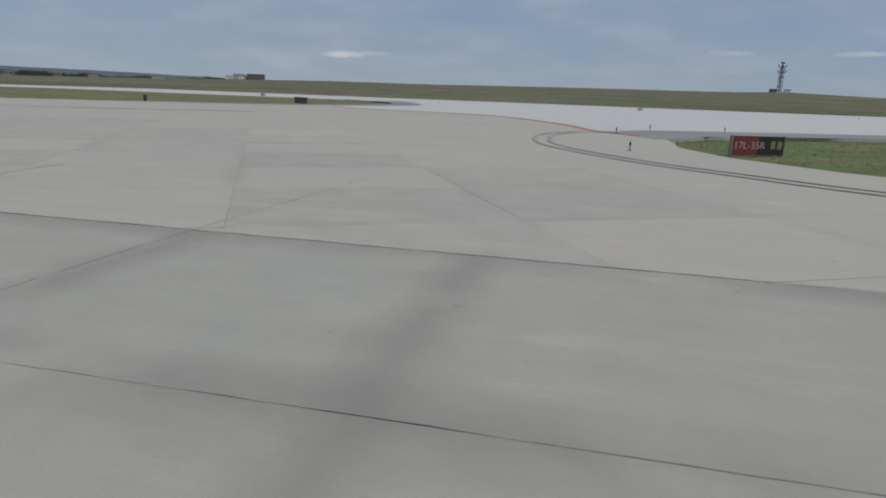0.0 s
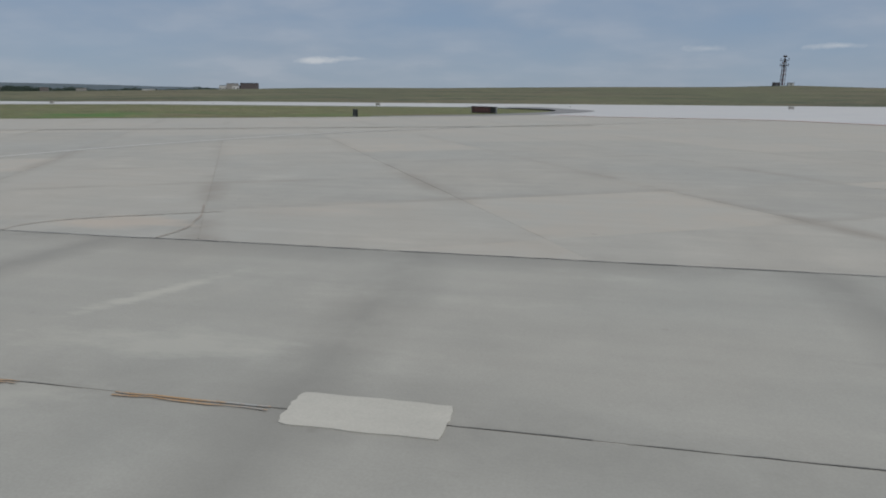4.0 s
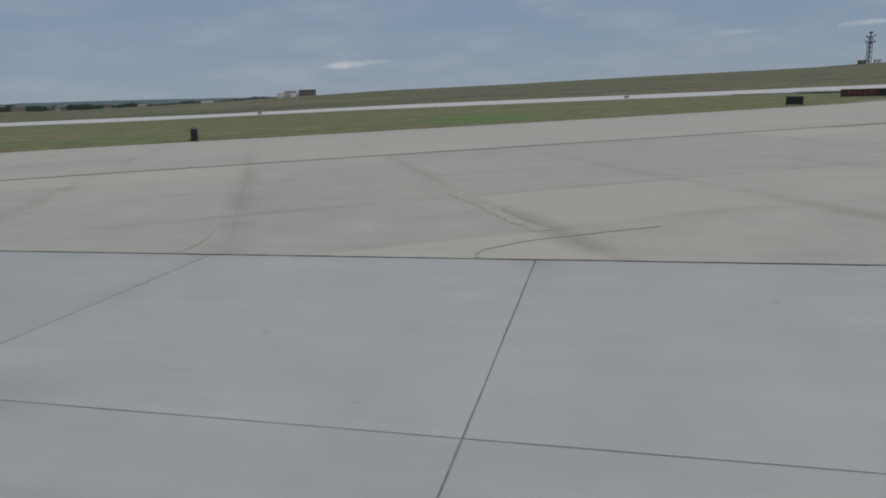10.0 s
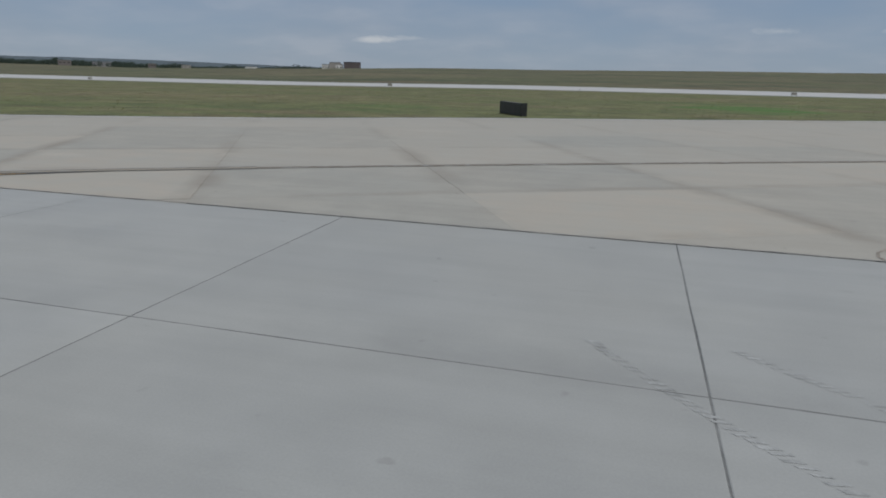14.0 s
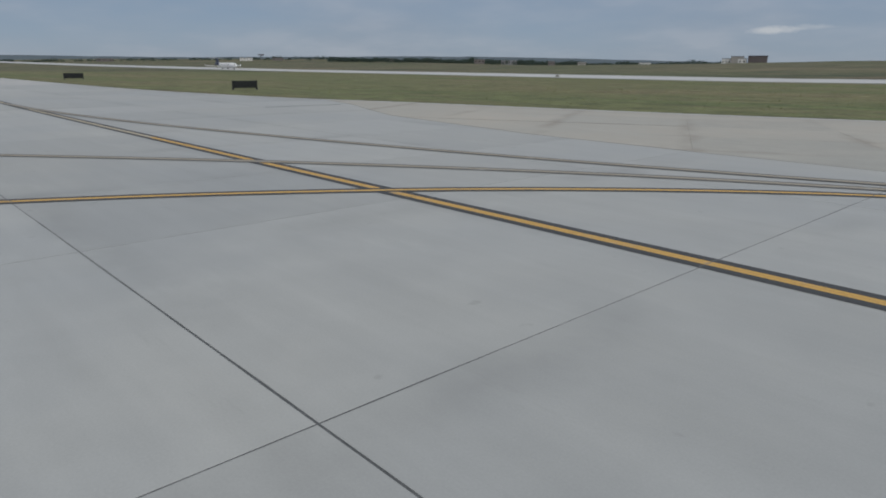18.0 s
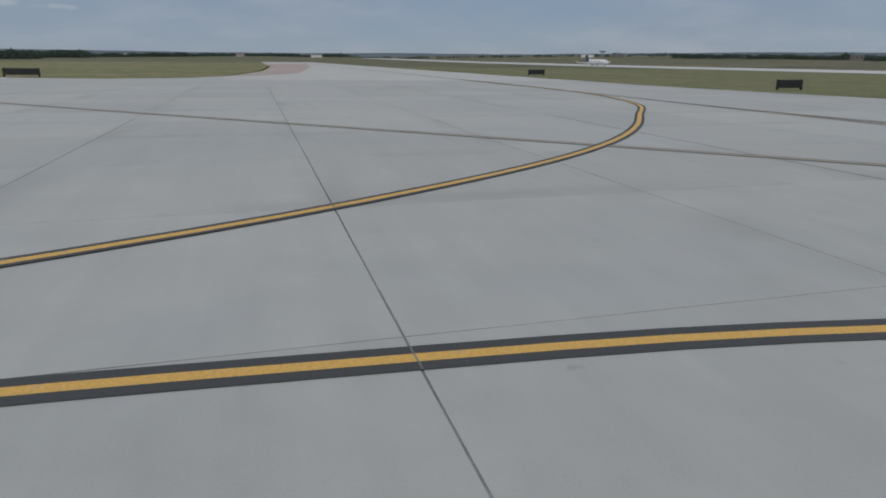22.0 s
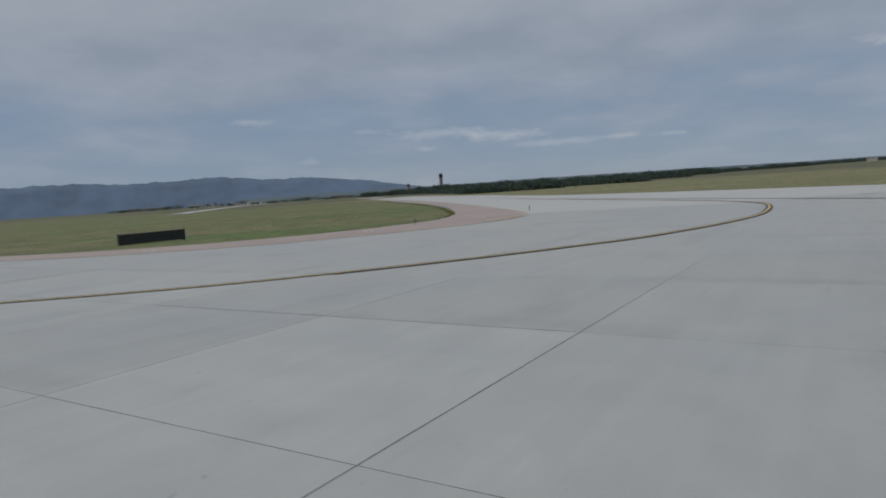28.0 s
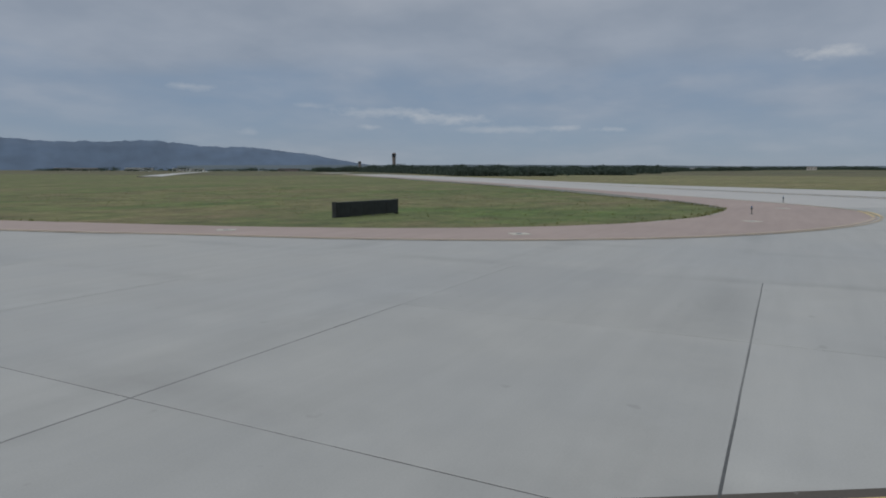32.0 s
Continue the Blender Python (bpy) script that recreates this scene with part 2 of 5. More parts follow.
M_new = concrete("new_concrete", (0.345, 0.355, 0.356), (0.376, 0.379, 0.366), 0.075, spread=0.055, drag=0.6, gloss=(0.52, 0.68))
lattice_stains(M_new, ((0, 0.0, 6.1, 0.35, 0.3, 1, 0.46), (90, -1.1, 6.25, 0.4, 0.32, 2, 0.46)), (0.20, 0.203, 0.200))
M_old = concrete("old_concrete", (0.376, 0.357, 0.319), (0.346, 0.341, 0.315), 0.11, spread=0.045, spill=1.2, peach=(0.475, 0.405, 0.33), drag=0.5)
lattice_stains(M_old, ((28.5, -23.1, 6.26, 0.28, 0.75, 3, 0.43), (118.5, -2.1, 4.95, 0.20, 0.55, 4, 0.45)), (0.255, 0.232, 0.200), (16, 30), (42, 64))
splashes(M_old, ((29.3, 12.2, 1.7, 0.85, 15, 0.6), (32.8, 14.6, 2.2, 1.0, 28, 0.3), (53.2, 17.6, 2.7, 1.5, 28, 0.6)), (0.475, 0.40, 0.33), 0.5)
splashes(M_old, ((8.7, 12.3, 1.4, 0.75, 15, 0.7),), (0.35, 0.357, 0.355), 0.5)
splashes(M_old, ((-29.6, 12.2, 2.4, 0.7, 12, 0.6),), (0.46, 0.43, 0.39), 0.5)
M_oldnear = concrete("worn_concrete", (0.330, 0.326, 0.298), (0.350, 0.335, 0.300), 0.09, spread=0.015, spill=1.28, drag=0.4)
lattice_stains(M_oldnear, ((0, 5.4, 6.17, 0.36, 0.48, 6, 0.36), (90, 5.02, 5.9, 0.5, 0.5, 7, 0.36)), (0.185, 0.18, 0.165), late=(68, 71, 0.99))
splashes(M_oldnear, ((54.4, 6.1, 0.55, 0.22, -50, 0.6), (56.8, 5.3, 0.9, 0.25, 5, 0.45), (33.2, 8.0, 1.5, 0.22, 65, 0.75), (34.3, 6.3, 1.6, 0.55, 8, 0.55), (33.6, 4.7, 0.9, 0.35, 20, 0.4),
                     (3.6, 7.3, 1.3, 0.26, 8, 0.85), (4.6, 6.7, 1.2, 0.2, 12, 0.5), (2.3, 10.2, 1.1, 0.2, 10, 0.5), (1.0, 6.2, 0.5, 0.15, 10, 0.3), (62.0, 8.0, 1.0, 0.18, 10, 0.35), (12.5, 8.8, 1.0, 0.14, 5, 0.3)), (0.45, 0.435, 0.385))
M_light = concrete("runway_concrete", (0.46, 0.465, 0.475), (0.50, 0.495, 0.49), 0.05)
M_patch = concrete("patch_concrete", (0.45, 0.435, 0.39), (0.48, 0.46, 0.41), 0.10, spread=0.10, stain=0.5)
M_patchgrey = concrete("grey_patch_concrete", (0.385, 0.388, 0.375), (0.41, 0.405, 0.385), 0.10, spread=0.06, stain=0.5)
M_taxi = concrete("pale_taxiway_concrete", (0.405, 0.408, 0.405), (0.44, 0.435, 0.425), 0.06, drag=0.5)
M_asphalt = concrete("shoulder_asphalt", (0.33, 0.268, 0.248), (0.375, 0.305, 0.28), 0.08)
M_grit = concrete("grey_asphalt", (0.20, 0.20, 0.205), (0.24, 0.235, 0.23), 0.08)


def sealant(name, col, faded, rough=0.75):
    """Joint filler that is dark in places and bleached or dusty in others."""
    m, nt, b = material(name, rough)
    pos = world_coord(nt)
    f = ramp(nt, noise_tex(nt, pos, 0.12, 5.0, 0.62), [(0.42, 0.0), (0.62, 1.0)])
    c = mixcol(nt, f, col, faded)
    c = mixcol(nt, 1.0, c, ramp(nt, noise_tex(nt, pos, 5.0, 4.0, 0.7), [(0.3, 0.75), (0.7, 1.3)]), "MULTIPLY")
    nt.links.new(c, b.inputs["Base Color"])
    return m


M_seal = sealant("joint_sealant", (0.080, 0.084, 0.086), (0.205, 0.21, 0.208))
M_freshseal = sealant("fresh_sealant", (0.055, 0.056, 0.058), (0.11, 0.112, 0.112))
M_oldjoint = sealant("dusty_joint", (0.245, 0.218, 0.188), (0.355, 0.338, 0.305))
M_faintseal = sealant("bleached_sealant", (0.195, 0.188, 0.172), (0.305, 0.297, 0.272))


def paint_mat(name, col, wear):
    """Road paint with worn patches that let the concrete through."""
    m, nt, b = material(name, 0.6)
    pos = world_coord(nt)
    n = noise_tex(nt, pos, 3.2, 6.0, 0.7)
    n2 = noise_tex(nt, pos, 0.5, 3.0, 0.5)
    k = mathnode(nt, "ADD", mathnode(nt, "MULTIPLY", n, 0.7), mathnode(nt, "MULTIPLY", n2, 0.3))
    f = ramp(nt, k, [(wear, 0.0), (wear + 0.12, 1.0)])
    c = mixcol(nt, f, (0.33, 0.33, 0.32), col)
    grain = ramp(nt, noise_tex(nt, pos, 30.0, 3.0), [(0.3, 0.85), (0.7, 1.12)])
    nt.links.new(mixcol(nt, 1.0, c, grain, "MULTIPLY"), b.inputs["Base Color"])
    bump(nt, b, n, 0.15, 0.003)
    return m


M_yellow = paint_mat("yellow_paint", (0.59, 0.352, 0.086), 0.30)
M_seam = paint_mat("dull_yellow_paint", (0.46, 0.27, 0.075), 0.30)
M_black = paint_mat("black_paint", (0.042, 0.043, 0.045), 0.25)
M_white = paint_mat("white_paint", (0.52, 0.512, 0.485), 0.36)
M_oldwhite = paint_mat("worn_white_paint", (0.425, 0.432, 0.405), 0.36)
M_orange = paint_mat("faded_yellow_paint", (0.41, 0.255, 0.13), 0.42)
M_edge = paint_mat("worn_edge_paint", (0.43, 0.36, 0.265), 0.36)
M_paleyellow = paint_mat("pale_yellow_paint", (0.60, 0.48, 0.27), 0.36)
M_cream = paint_mat("bleached_yellow_paint", (0.56, 0.40, 0.155), 0.30)
M_brownborder = paint_mat("weathered_black_paint", (0.075, 0.064, 0.052), 0.27)
M_worndark = paint_mat("worn_black_paint", (0.145, 0.135, 0.123), 0.32)
M_wornyellow = paint_mat("worn_yellow_paint", (0.355, 0.31, 0.235), 0.34)
M_greycoat = paint_mat("bleached_grey_coat", (0.43, 0.37, 0.265), 0.34)
M_greyline = paint_mat("worn_grey_paint", (0.275, 0.26, 0.24), 0.38)
M_redline = paint_mat("faded_red_paint", (0.38, 0.185, 0.14), 0.30)
M_brownline = paint_mat("brown_line_paint", (0.18, 0.153, 0.123), 0.36)
M_tar = sealant("tar_sealant", (0.27, 0.238, 0.205), (0.375, 0.345, 0.305))


M_tread = sealant("tread_dirt", (0.312, 0.320, 0.321), (0.352, 0.360, 0.360), 0.85)
M_stain = sealant("joint_stain", (0.345, 0.318, 0.282), (0.375, 0.348, 0.312), 0.85)


def grass_mat(name, green, straw, lush, earth, k, size=1.0, lie=(0.5, 1.6, 1)):
    m, nt, b = material(name, 0.95)
    pos = world_coord(nt)
    big = noise_tex(nt, pos, 0.022 * size, 5.0, 0.62, lie)
    mid = noise_tex(nt, pos, 0.045 * size, 7.0, 0.68, lie)
    bare = noise_tex(nt, pos, 0.05 * size, 6.0, 0.7, lie)
    fine = noise_tex(nt, pos, 2.0, 6.0, 0.78)
    c = mixcol(nt, ramp(nt, big, [(0.40, 0.0), (0.60, 1.0)]), green, straw)
    c = mixcol(nt, ramp(nt, mid, [(0.46, 0.0), (0.62, k)]), c, lush)
    c = mixcol(nt, ramp(nt, bare, [(0.51, 0.0), (0.66, 0.8)]), c, earth)
    clump = noise_tex(nt, pos, 0.30 * min(size, 1.0), 6.0, 0.75, (0.8, 1.0, 1))
    c = mixcol(nt, 1.0, c, ramp(nt, clump, [(0.34, 0.62), (0.66, 1.36)]), "MULTIPLY")
    c = mixcol(nt, 1.0, c, ramp(nt, fine, [(0.25, 0.52), (0.75, 1.46)]), "MULTIPLY")
    nt.links.new(c, b.inputs["Base Color"])
    bump(nt, b, fine, 0.6, 0.08)
    return m


M_grass = grass_mat("grass", (0.122, 0.134, 0.054), (0.170, 0.148, 0.074), (0.086, 0.124, 0.038), (0.170, 0.132, 0.078), 0.75)
M_lawn = grass_mat("green_grass", (0.108, 0.130, 0.046), (0.172, 0.154, 0.074), (0.080, 0.134, 0.031), (0.172, 0.134, 0.078), 0.85, 1.5, (0.8, 1.2, 1))
M_straw = grass_mat("straw_grass", (0.150, 0.150, 0.064), (0.215, 0.190, 0.094), (0.118, 0.140, 0.048), (0.205, 0.162, 0.094), 0.8, 1.2, (1.0, 1.0, 1))
splashes(M_grass, ((-25, 80, 9, 13, 20, 0.9), (4, 92, 9, 7, 30, 0.5), (-62, 60, 7, 9, 0, 0.35)), (0.064, 0.155, 0.026), 0.14)
splashes(M_lawn, ((98, 46, 26, 20, 0, 0.85),), (0.074, 0.118, 0.032), 0.14)
M_prairie = grass_mat("dry_prairie", (0.092, 0.102, 0.047), (0.158, 0.136, 0.078), (0.050, 0.066, 0.030), (0.150, 0.112, 0.072), 1.0, 0.35, (0.8, 1.0, 1))


def blade_mat(name, a, c2):
    """Leaves and blades: dull on the lit side, and light shows through them."""
    m, nt, b = material(name, 0.9)
    g = nt.nodes.new("ShaderNodeNewGeometry")
    col = mixcol(nt, g.outputs["Random Per Island"], a, c2)
    nt.links.new(col, b.inputs["Base Color"])
    thin = nt.nodes.new("ShaderNodeBsdfTranslucent")
    nt.links.new(col, thin.inputs["Color"])
    both = nt.nodes.new("ShaderNodeMixShader")
    both.inputs[0].default_value = 0.45
    nt.links.new(b.outputs[0], both.inputs[1])
    nt.links.new(thin.outputs[0], both.inputs[2])
    nt.links.new(both.outputs[0], nt.nodes["Material Output"].inputs["Surface"])
    return m


M_blade = blade_mat("grass_blades", (0.105, 0.150, 0.038), (0.22, 0.195, 0.085))
# leaf green paled towards blue-grey: haze over the far woods, put into the colour
M_leaf = blade_mat("hazed_tree_leaves", (0.058, 0.082, 0.066), (0.072, 0.100, 0.078))
# soil brown darkened to include the shade under the grass edge
M_soilshade = plain("shaded_soil", (0.075, 0.058, 0.042), 0.95, 0, 0.25, 1.5)
M_signblack = plain("black_sign_metal", (0.026, 0.028, 0.029), 0.5, 0.0, 0.3, 3.0)
M_signframe = plain("grey_sign_frame", (0.25, 0.26, 0.27), 0.5, 0.3)
M_signred = plain("red_sign_face", (0.20, 0.034, 0.038), 0.5)
M_signdim = plain("weathered_red_sign_face", (0.11, 0.045, 0.042), 0.6)
M_letter = plain("white_lettering", (0.46, 0.37, 0.37), 0.5)
M_dimletter = plain("faded_red_lettering", (0.22, 0.085, 0.075), 0.6)
M_dullyellow = plain("dull_yellow_lettering", (0.24, 0.22, 0.09), 0.6)
M_steel = plain("tower_steel", (0.13, 0.13, 0.15), 0.5, 0.5)
M_towerred = plain("tower_red_paint", (0.28, 0.08, 0.07), 0.6)
M_towerwhite = plain("tower_white_paint", (0.62, 0.60, 0.60), 0.6)
M_hut = plain("hut_plaster", (0.12, 0.11, 0.12), 0.8)
M_darkbrown = plain("dark_brown_cladding", (0.135, 0.115, 0.115), 0.8, 0, 0.1, 0.05)
M_brown = plain("brown_cladding", (0.21, 0.185, 0.175), 0.8, 0, 0.1, 0.05)
M_tanwall = plain("tan_wall", (0.43, 0.405, 0.375), 0.8, 0, 0.1, 0.05)
M_whitewall = plain("white_wall", (0.82, 0.81, 0.79), 0.8, 0, 0.1, 0.05)
M_roof = plain("grey_roof", (0.30, 0.30, 0.31), 0.8, 0, 0.1, 0.05)
M_darkglass = plain("dark_glass", (0.03, 0.035, 0.045), 0.15)
M_aircraft = plain("aircraft_white", (0.80, 0.80, 0.80), 0.3, 0, 0.03)
M_aircraftdark = plain("aircraft_dark_paint", (0.04, 0.05, 0.10), 0.35)
M_tyre = plain("tyre_rubber", (0.03, 0.03, 0.03), 0.8)
M_lightbody = plain("light_fitting", (0.05, 0.06, 0.05), 0.5)
M_lens = plain("light_lens", (0.10, 0.16, 0.30), 0.2)
# blue of the air in between is painted into the rock colour
M_mount = plain("hazed_mountain_rock", (0.118, 0.168, 0.245), 1.0, 0, 0.13, 0.007)
# the ridge's bluish grey has distance haze painted in
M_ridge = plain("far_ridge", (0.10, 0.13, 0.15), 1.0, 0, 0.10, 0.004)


# ---- mesh helpers ----
def mesh_of(name, bm, mat):
    me = bpy.data.meshes.new(name)
    bm.to_mesh(me)
    bm.free()
    for x in mat if isinstance(mat, (list, tuple)) else [mat]:
        me.materials.append(x)
    return me


def part(name, bm, mat, parent=None, label=""):
    ob = new(name, mesh_of(name, bm, mat))
    ob.parent = parent
    return tagged(ob, label) if label else ob


def box(bm, x0, x1, y0, y1, z0, z1, bev=0.0):
    vs = [bm.verts.new((x, y, z)) for z in (z0, z1) for x, y in ((x0, y0), (x1, y0), (x1, y1), (x0, y1))]
    fs = [(0, 3, 2, 1), (4, 5, 6, 7), (0, 1, 5, 4), (1, 2, 6, 5), (2, 3, 7, 6), (3, 0, 4, 7)]
    faces = [bm.faces.new([vs[i] for i in f]) for f in fs]
    if bev:
        bmesh.ops.bevel(bm, geom=list({e for f in faces for e in f.edges}), offset=bev, segments=1, affect="EDGES")
    return bm


def area(p):
    return 0.5 * sum(p[i][0] * p[(i + 1) % len(p)][1] - p[(i + 1) % len(p)][0] * p[i][1] for i in range(len(p)))


def prism(bm, pts, z0, z1):
    """An upright prism over a polygon given anticlockwise."""
    if area(pts) < 0:
        pts = pts[::-1]
    lo = [bm.verts.new((x, y, z0)) for x, y in pts]
    hi = [bm.verts.new((x, y, z1)) for x, y in pts]
    if len(pts) > 8:
        for tri in tessellate_polygon([[Vector((x, y, 0)) for x, y in pts]]):
            a, b, c = tri
            up = (pts[b][0] - pts[a][0]) * (pts[c][1] - pts[a][1]) - (pts[b][1] - pts[a][1]) * (pts[c][0] - pts[a][0])
            if abs(up) < 1e-7:
                continue
            if up < 0:
                b, c = c, b
            bm.faces.new((hi[a], hi[b], hi[c]))
    else:
        bm.faces.new(hi)
        bm.faces.new(lo[::-1])
    for i in range(len(pts)):
        j = (i + 1) % len(pts)
        bm.faces.new((lo[i], lo[j], hi[j], hi[i]))
    return bm


def tube(bm, a, b, r, n=6, r2=None):
    a, b = Vector(a), Vector(b)
    q = (b - a).to_track_quat("Z", "Y")
    rings = []
    for p, rr in ((a, r), (b, r if r2 is None else r2)):
        rings.append([bm.verts.new(p + q @ Vector((rr * math.cos(6.2832 * i / n), rr * math.sin(6.2832 * i / n), 0))) for i in range(n)])
    for i in range(n):
        j = (i + 1) % n
        bm.faces.new((rings[0][i], rings[0][j], rings[1][j], rings[1][i]))
    bm.faces.new(rings[0][::-1])
    bm.faces.new(rings[1])
    return bm


def smooth(pts, step=1.5):
    """A smooth line through the given points, in short steps."""
    pts = [Vector((*p, 0)).to_2d() for p in pts]
    out = []
    for i in range(len(pts) - 1):
        p0, p1, p2, p3 = pts[max(i - 1, 0)], pts[i], pts[i + 1], pts[min(i + 2, len(pts) - 1)]
        n = max(1, int((p2 - p1).length / step))
        for k in range(n):
            t = k / n
            out.append(0.5 * (2 * p1 + (p2 - p0) * t + (2 * p0 - 5 * p1 + 4 * p2 - p3) * t * t + (3 * p1 - p0 - 3 * p2 + p3) * t ** 3))
    out.append(pts[-1])
    return out


def ribbon(bm, line, left, right, z):
    """A flat strip along a line, from left to right of it (metres)."""
    prev = None
    for i, p in enumerate(line):
        d = (line[min(i + 1, len(line) - 1)] - line[max(i - 1, 0)]).normalized()
        nrm = Vector((-d.y, d.x))
        a, b = p + nrm * left, p + nrm * right
        cur = (bm.verts.new((a.x, a.y, z)), bm.verts.new((b.x, b.y, z)))
        if prev:
            bm.faces.new((prev[1], cur[1], cur[0], prev[0]))
        prev = cur
    return bm


def empty(name, x=0, y=0, z=0, rz=0):
    ob = new(name)
    ob.matrix_world = pose(x, y, z, 0, 0, rz)
    return ob


# ---- ground ----
RUN0, RUN1 = 152.0, 190.0


RIDGE_X = [-3000, -1500, -1100, -830, -630, -400, -300, -200, 0, 160, 225, 275, 320, 350, 385, 450, 700]
RIDGE_Z = [18.0, 15.0, 7.0, 3.5, 4.0, 8.6, 10.8, 11.4, 12.3, 13.0, 14.0, 15.9, 14.2, 12.0, 9.0, 5.0, 3.0]


def height(x, y):
    """Level airfield; beyond the runway the prairie rises to a low ridge."""
    z = -0.05 - 0.25 * min(1.0, max(0.0, (y - 12) / 14.0)) + 0.10 * min(1.0, max(0.0, (y - 110) / 40.0))
    z -= 0.5 * min(1.0, max(0.0, (-70 - x) / 60.0)) * min(1.0, max(0.0, (y - 30) / 60.0))
    z -= 0.27 * min(1.0, max(0.0, (-x - 98) / 12.0)) * min(1.0, max(0.0, (-y - 98) / 14.0)) * min(1.0, max(0.0, (420 + x) / 150.0))
    if y > RUN0:
        z += 0.30 * (min(y, RUN1) - RUN0) / (RUN1 - RUN0)
    if y > RUN1:
        far = min((y - RUN1) / 668.0, 1.6)
        top = float(np.interp(x, RIDGE_X, RIDGE_Z)) - 0.10
        z += top * (far if far < 1 else 1 - 0.5 * (far - 1)) * (1 + 0.03 * math.sin(x / 61.0) * min(far, 1))
    d = math.hypot(x + 60, y)
    if y <= RUN1 and d > 500:
        z += min((d - 500) / 900.0, 1.6) * 5.0 * min(1.0, max(0.0, (-x - 200) / 300.0)) * min(1.0, max(0.0, (y + 470) / 420.0))
    return z


def axis(centre, lo, hi, extra):
    vals = set(extra)
    for s in (-1, 1):
        v, step = 0.0, 14.0
        while v < 4700:
            p = centre + s * v
            if lo <= p <= hi:
                vals.add(round(p, 2))
            v += step
            step *= 1.045
    return sorted(vals)


def build_ground():
    xs = axis(-40, -4600, 4600, [-4600, 4600])
    ys = axis(20, -4600, 4600, [-4600, 4600, RUN0, RUN1])
    verts = [(x, y, height(x, y)) for y in ys for x in xs]
    w = len(xs)
    faces = [(j * w + i, j * w + i + 1, (j + 1) * w + i + 1, (j + 1) * w + i) for j in range(len(ys) - 1) for i in range(w - 1)]
    me = bpy.data.meshes.new("ground")
    me.from_pydata(verts, [], faces)
    me.materials.append(M_grass)
    me.materials.append(M_prairie)
    me.materials.append(M_lawn)
    me.materials.append(M_straw)
    for p in me.polygons:
        p.use_smooth = True
        px, py = p.center.x, p.center.y
        if -320 < px < -90 and py < -92:
            # the wedge between the two taxiways is straw-coloured, the lawn round the turn green
            p.material_index = 3 if py > px * 0.78 + 40 else 2
        elif px > 74 and 0 < py < RUN0:
            p.material_index = 2
        elif px < -150 and -330 < py < 0 and px > -520:
            p.material_index = 3
        else:
            p.material_index = int(py > RUN1 or px < -320)
    tagged(new("ground", me), "mown green and straw-coloured airfield grass", "ground", kind="structure")


build_ground()

# edge of the grass strip beside the runway, from west to east
NORTH_EDGE = [(-1500, 13), (-420, 13), (-220, 13.5), (-160, 14), (-133, 14.8), (-110, 18), (-96, 22.5), (-74, 29), (-58, 36), (-50, 41.5), (-31, 51), (-3, 66),
              (14, 77), (27, 90), (33, 103), (37, 116), (35, 128), (28, 137), (14, 151.9)]
EAST_EDGE = [(420, 151.9), (200, 109), (120, 73.5), (98, 64), (88, 59), (82, 54.5), (78.5, 48.5), (78.6, 41), (80.5, 35), (84, 30.5), (92, 26), (115, 19), (200, 8)]
SW_EDGE = [(-98, -260), (-98.5, -160), (-99.5, -135), (-101.5, -124), (-104, -114.5), (-108, -106.5), (-114, -101), (-121, -98.2), (-128, -97.4), (-136, -99), (-154, -109.5), (-192, -138), (-277, -212), (-700, -585)]
W_EDGE = [(-700, -545), (-400, -278), (-291, -180), (-249, -148), (-219, -122), (-203, -103), (-190, -85), (-178, -67), (-170, -54), (-167, -45), (-169, -38), (-178, -32), (-205, -27.5), (-240, -24.5), (-300, -22.5), (-420, -22), (-1500, -22)]


def outline():
    pts = []
    for e in (NORTH_EDGE, EAST_EDGE, [(200, -40), (-20, -40), (-40, -260)], SW_EDGE, W_EDGE):
        s = smooth(e, 4.0) if len(e) > 3 else [Vector(p) for p in e]
        pts += [(p.x, p.y) for p in s]
    return pts[::-1]


part_bm = bmesh.new()
prism(part_bm, outline(), -0.4, -0.02)
apron = tagged(part("apron", part_bm, M_new), "broad pale grey concrete airfield apron with sealed joints", "apron", kind="structure")


def sheet(name, pts, z, mat, label, category):
    bm = bmesh.new()
    prism(bm, pts, z - 0.012, z)
    return tagged(part(name, bm, mat), label, category, kind="structure")


# runway, following the rise of the ground
bm = bmesh.new()
rx = [-2200, -1200, -700, -400, -250] + list(range(-200, 60, 10)) + [100, 200, 400, 700, 1200, 2200]
rows = [[bm.verts.new((x, y, height(x, y) + 0.075 + dz)) for x in rx] for y, dz in ((RUN0, -0.3), (RUN0, 0), (RUN1, 0), (RUN1, -0.3))]
for a, b in zip(rows, rows[1:]):
    for i in range(len(rx) - 1):
        bm.faces.new((a[i], a[i + 1], b[i + 1], b[i]))
tagged(part("runway", bm, M_light), "long pale concrete runway beyond a grass strip", "runway", kind="structure")
OLD = [(p.x, p.y) for p in smooth([(-104, 19.7), (-96, 22.2), (-85, 25.4), (-74, 28.7), (-66, 32), (-58, 36), (-50, 41.5), (-31, 51), (-3, 66), (14, 77), (27, 90), (31, 100), (34, 92), (41, 87), (50, 85), (60, 82), (66, 74), (71, 64), (73.5, 55.5), (78.5, 48.5), (78.6, 41), (80.5, 35), (84, 30.5), (92, 26), (115, 19), (200, 8)], 3.0)]
OLD += [(200, -39), (0.12, -39), (0.12, 10.94), (-60, 10.94), (-75, 11.3), (-87, 13.2), (-97, 17.6)]
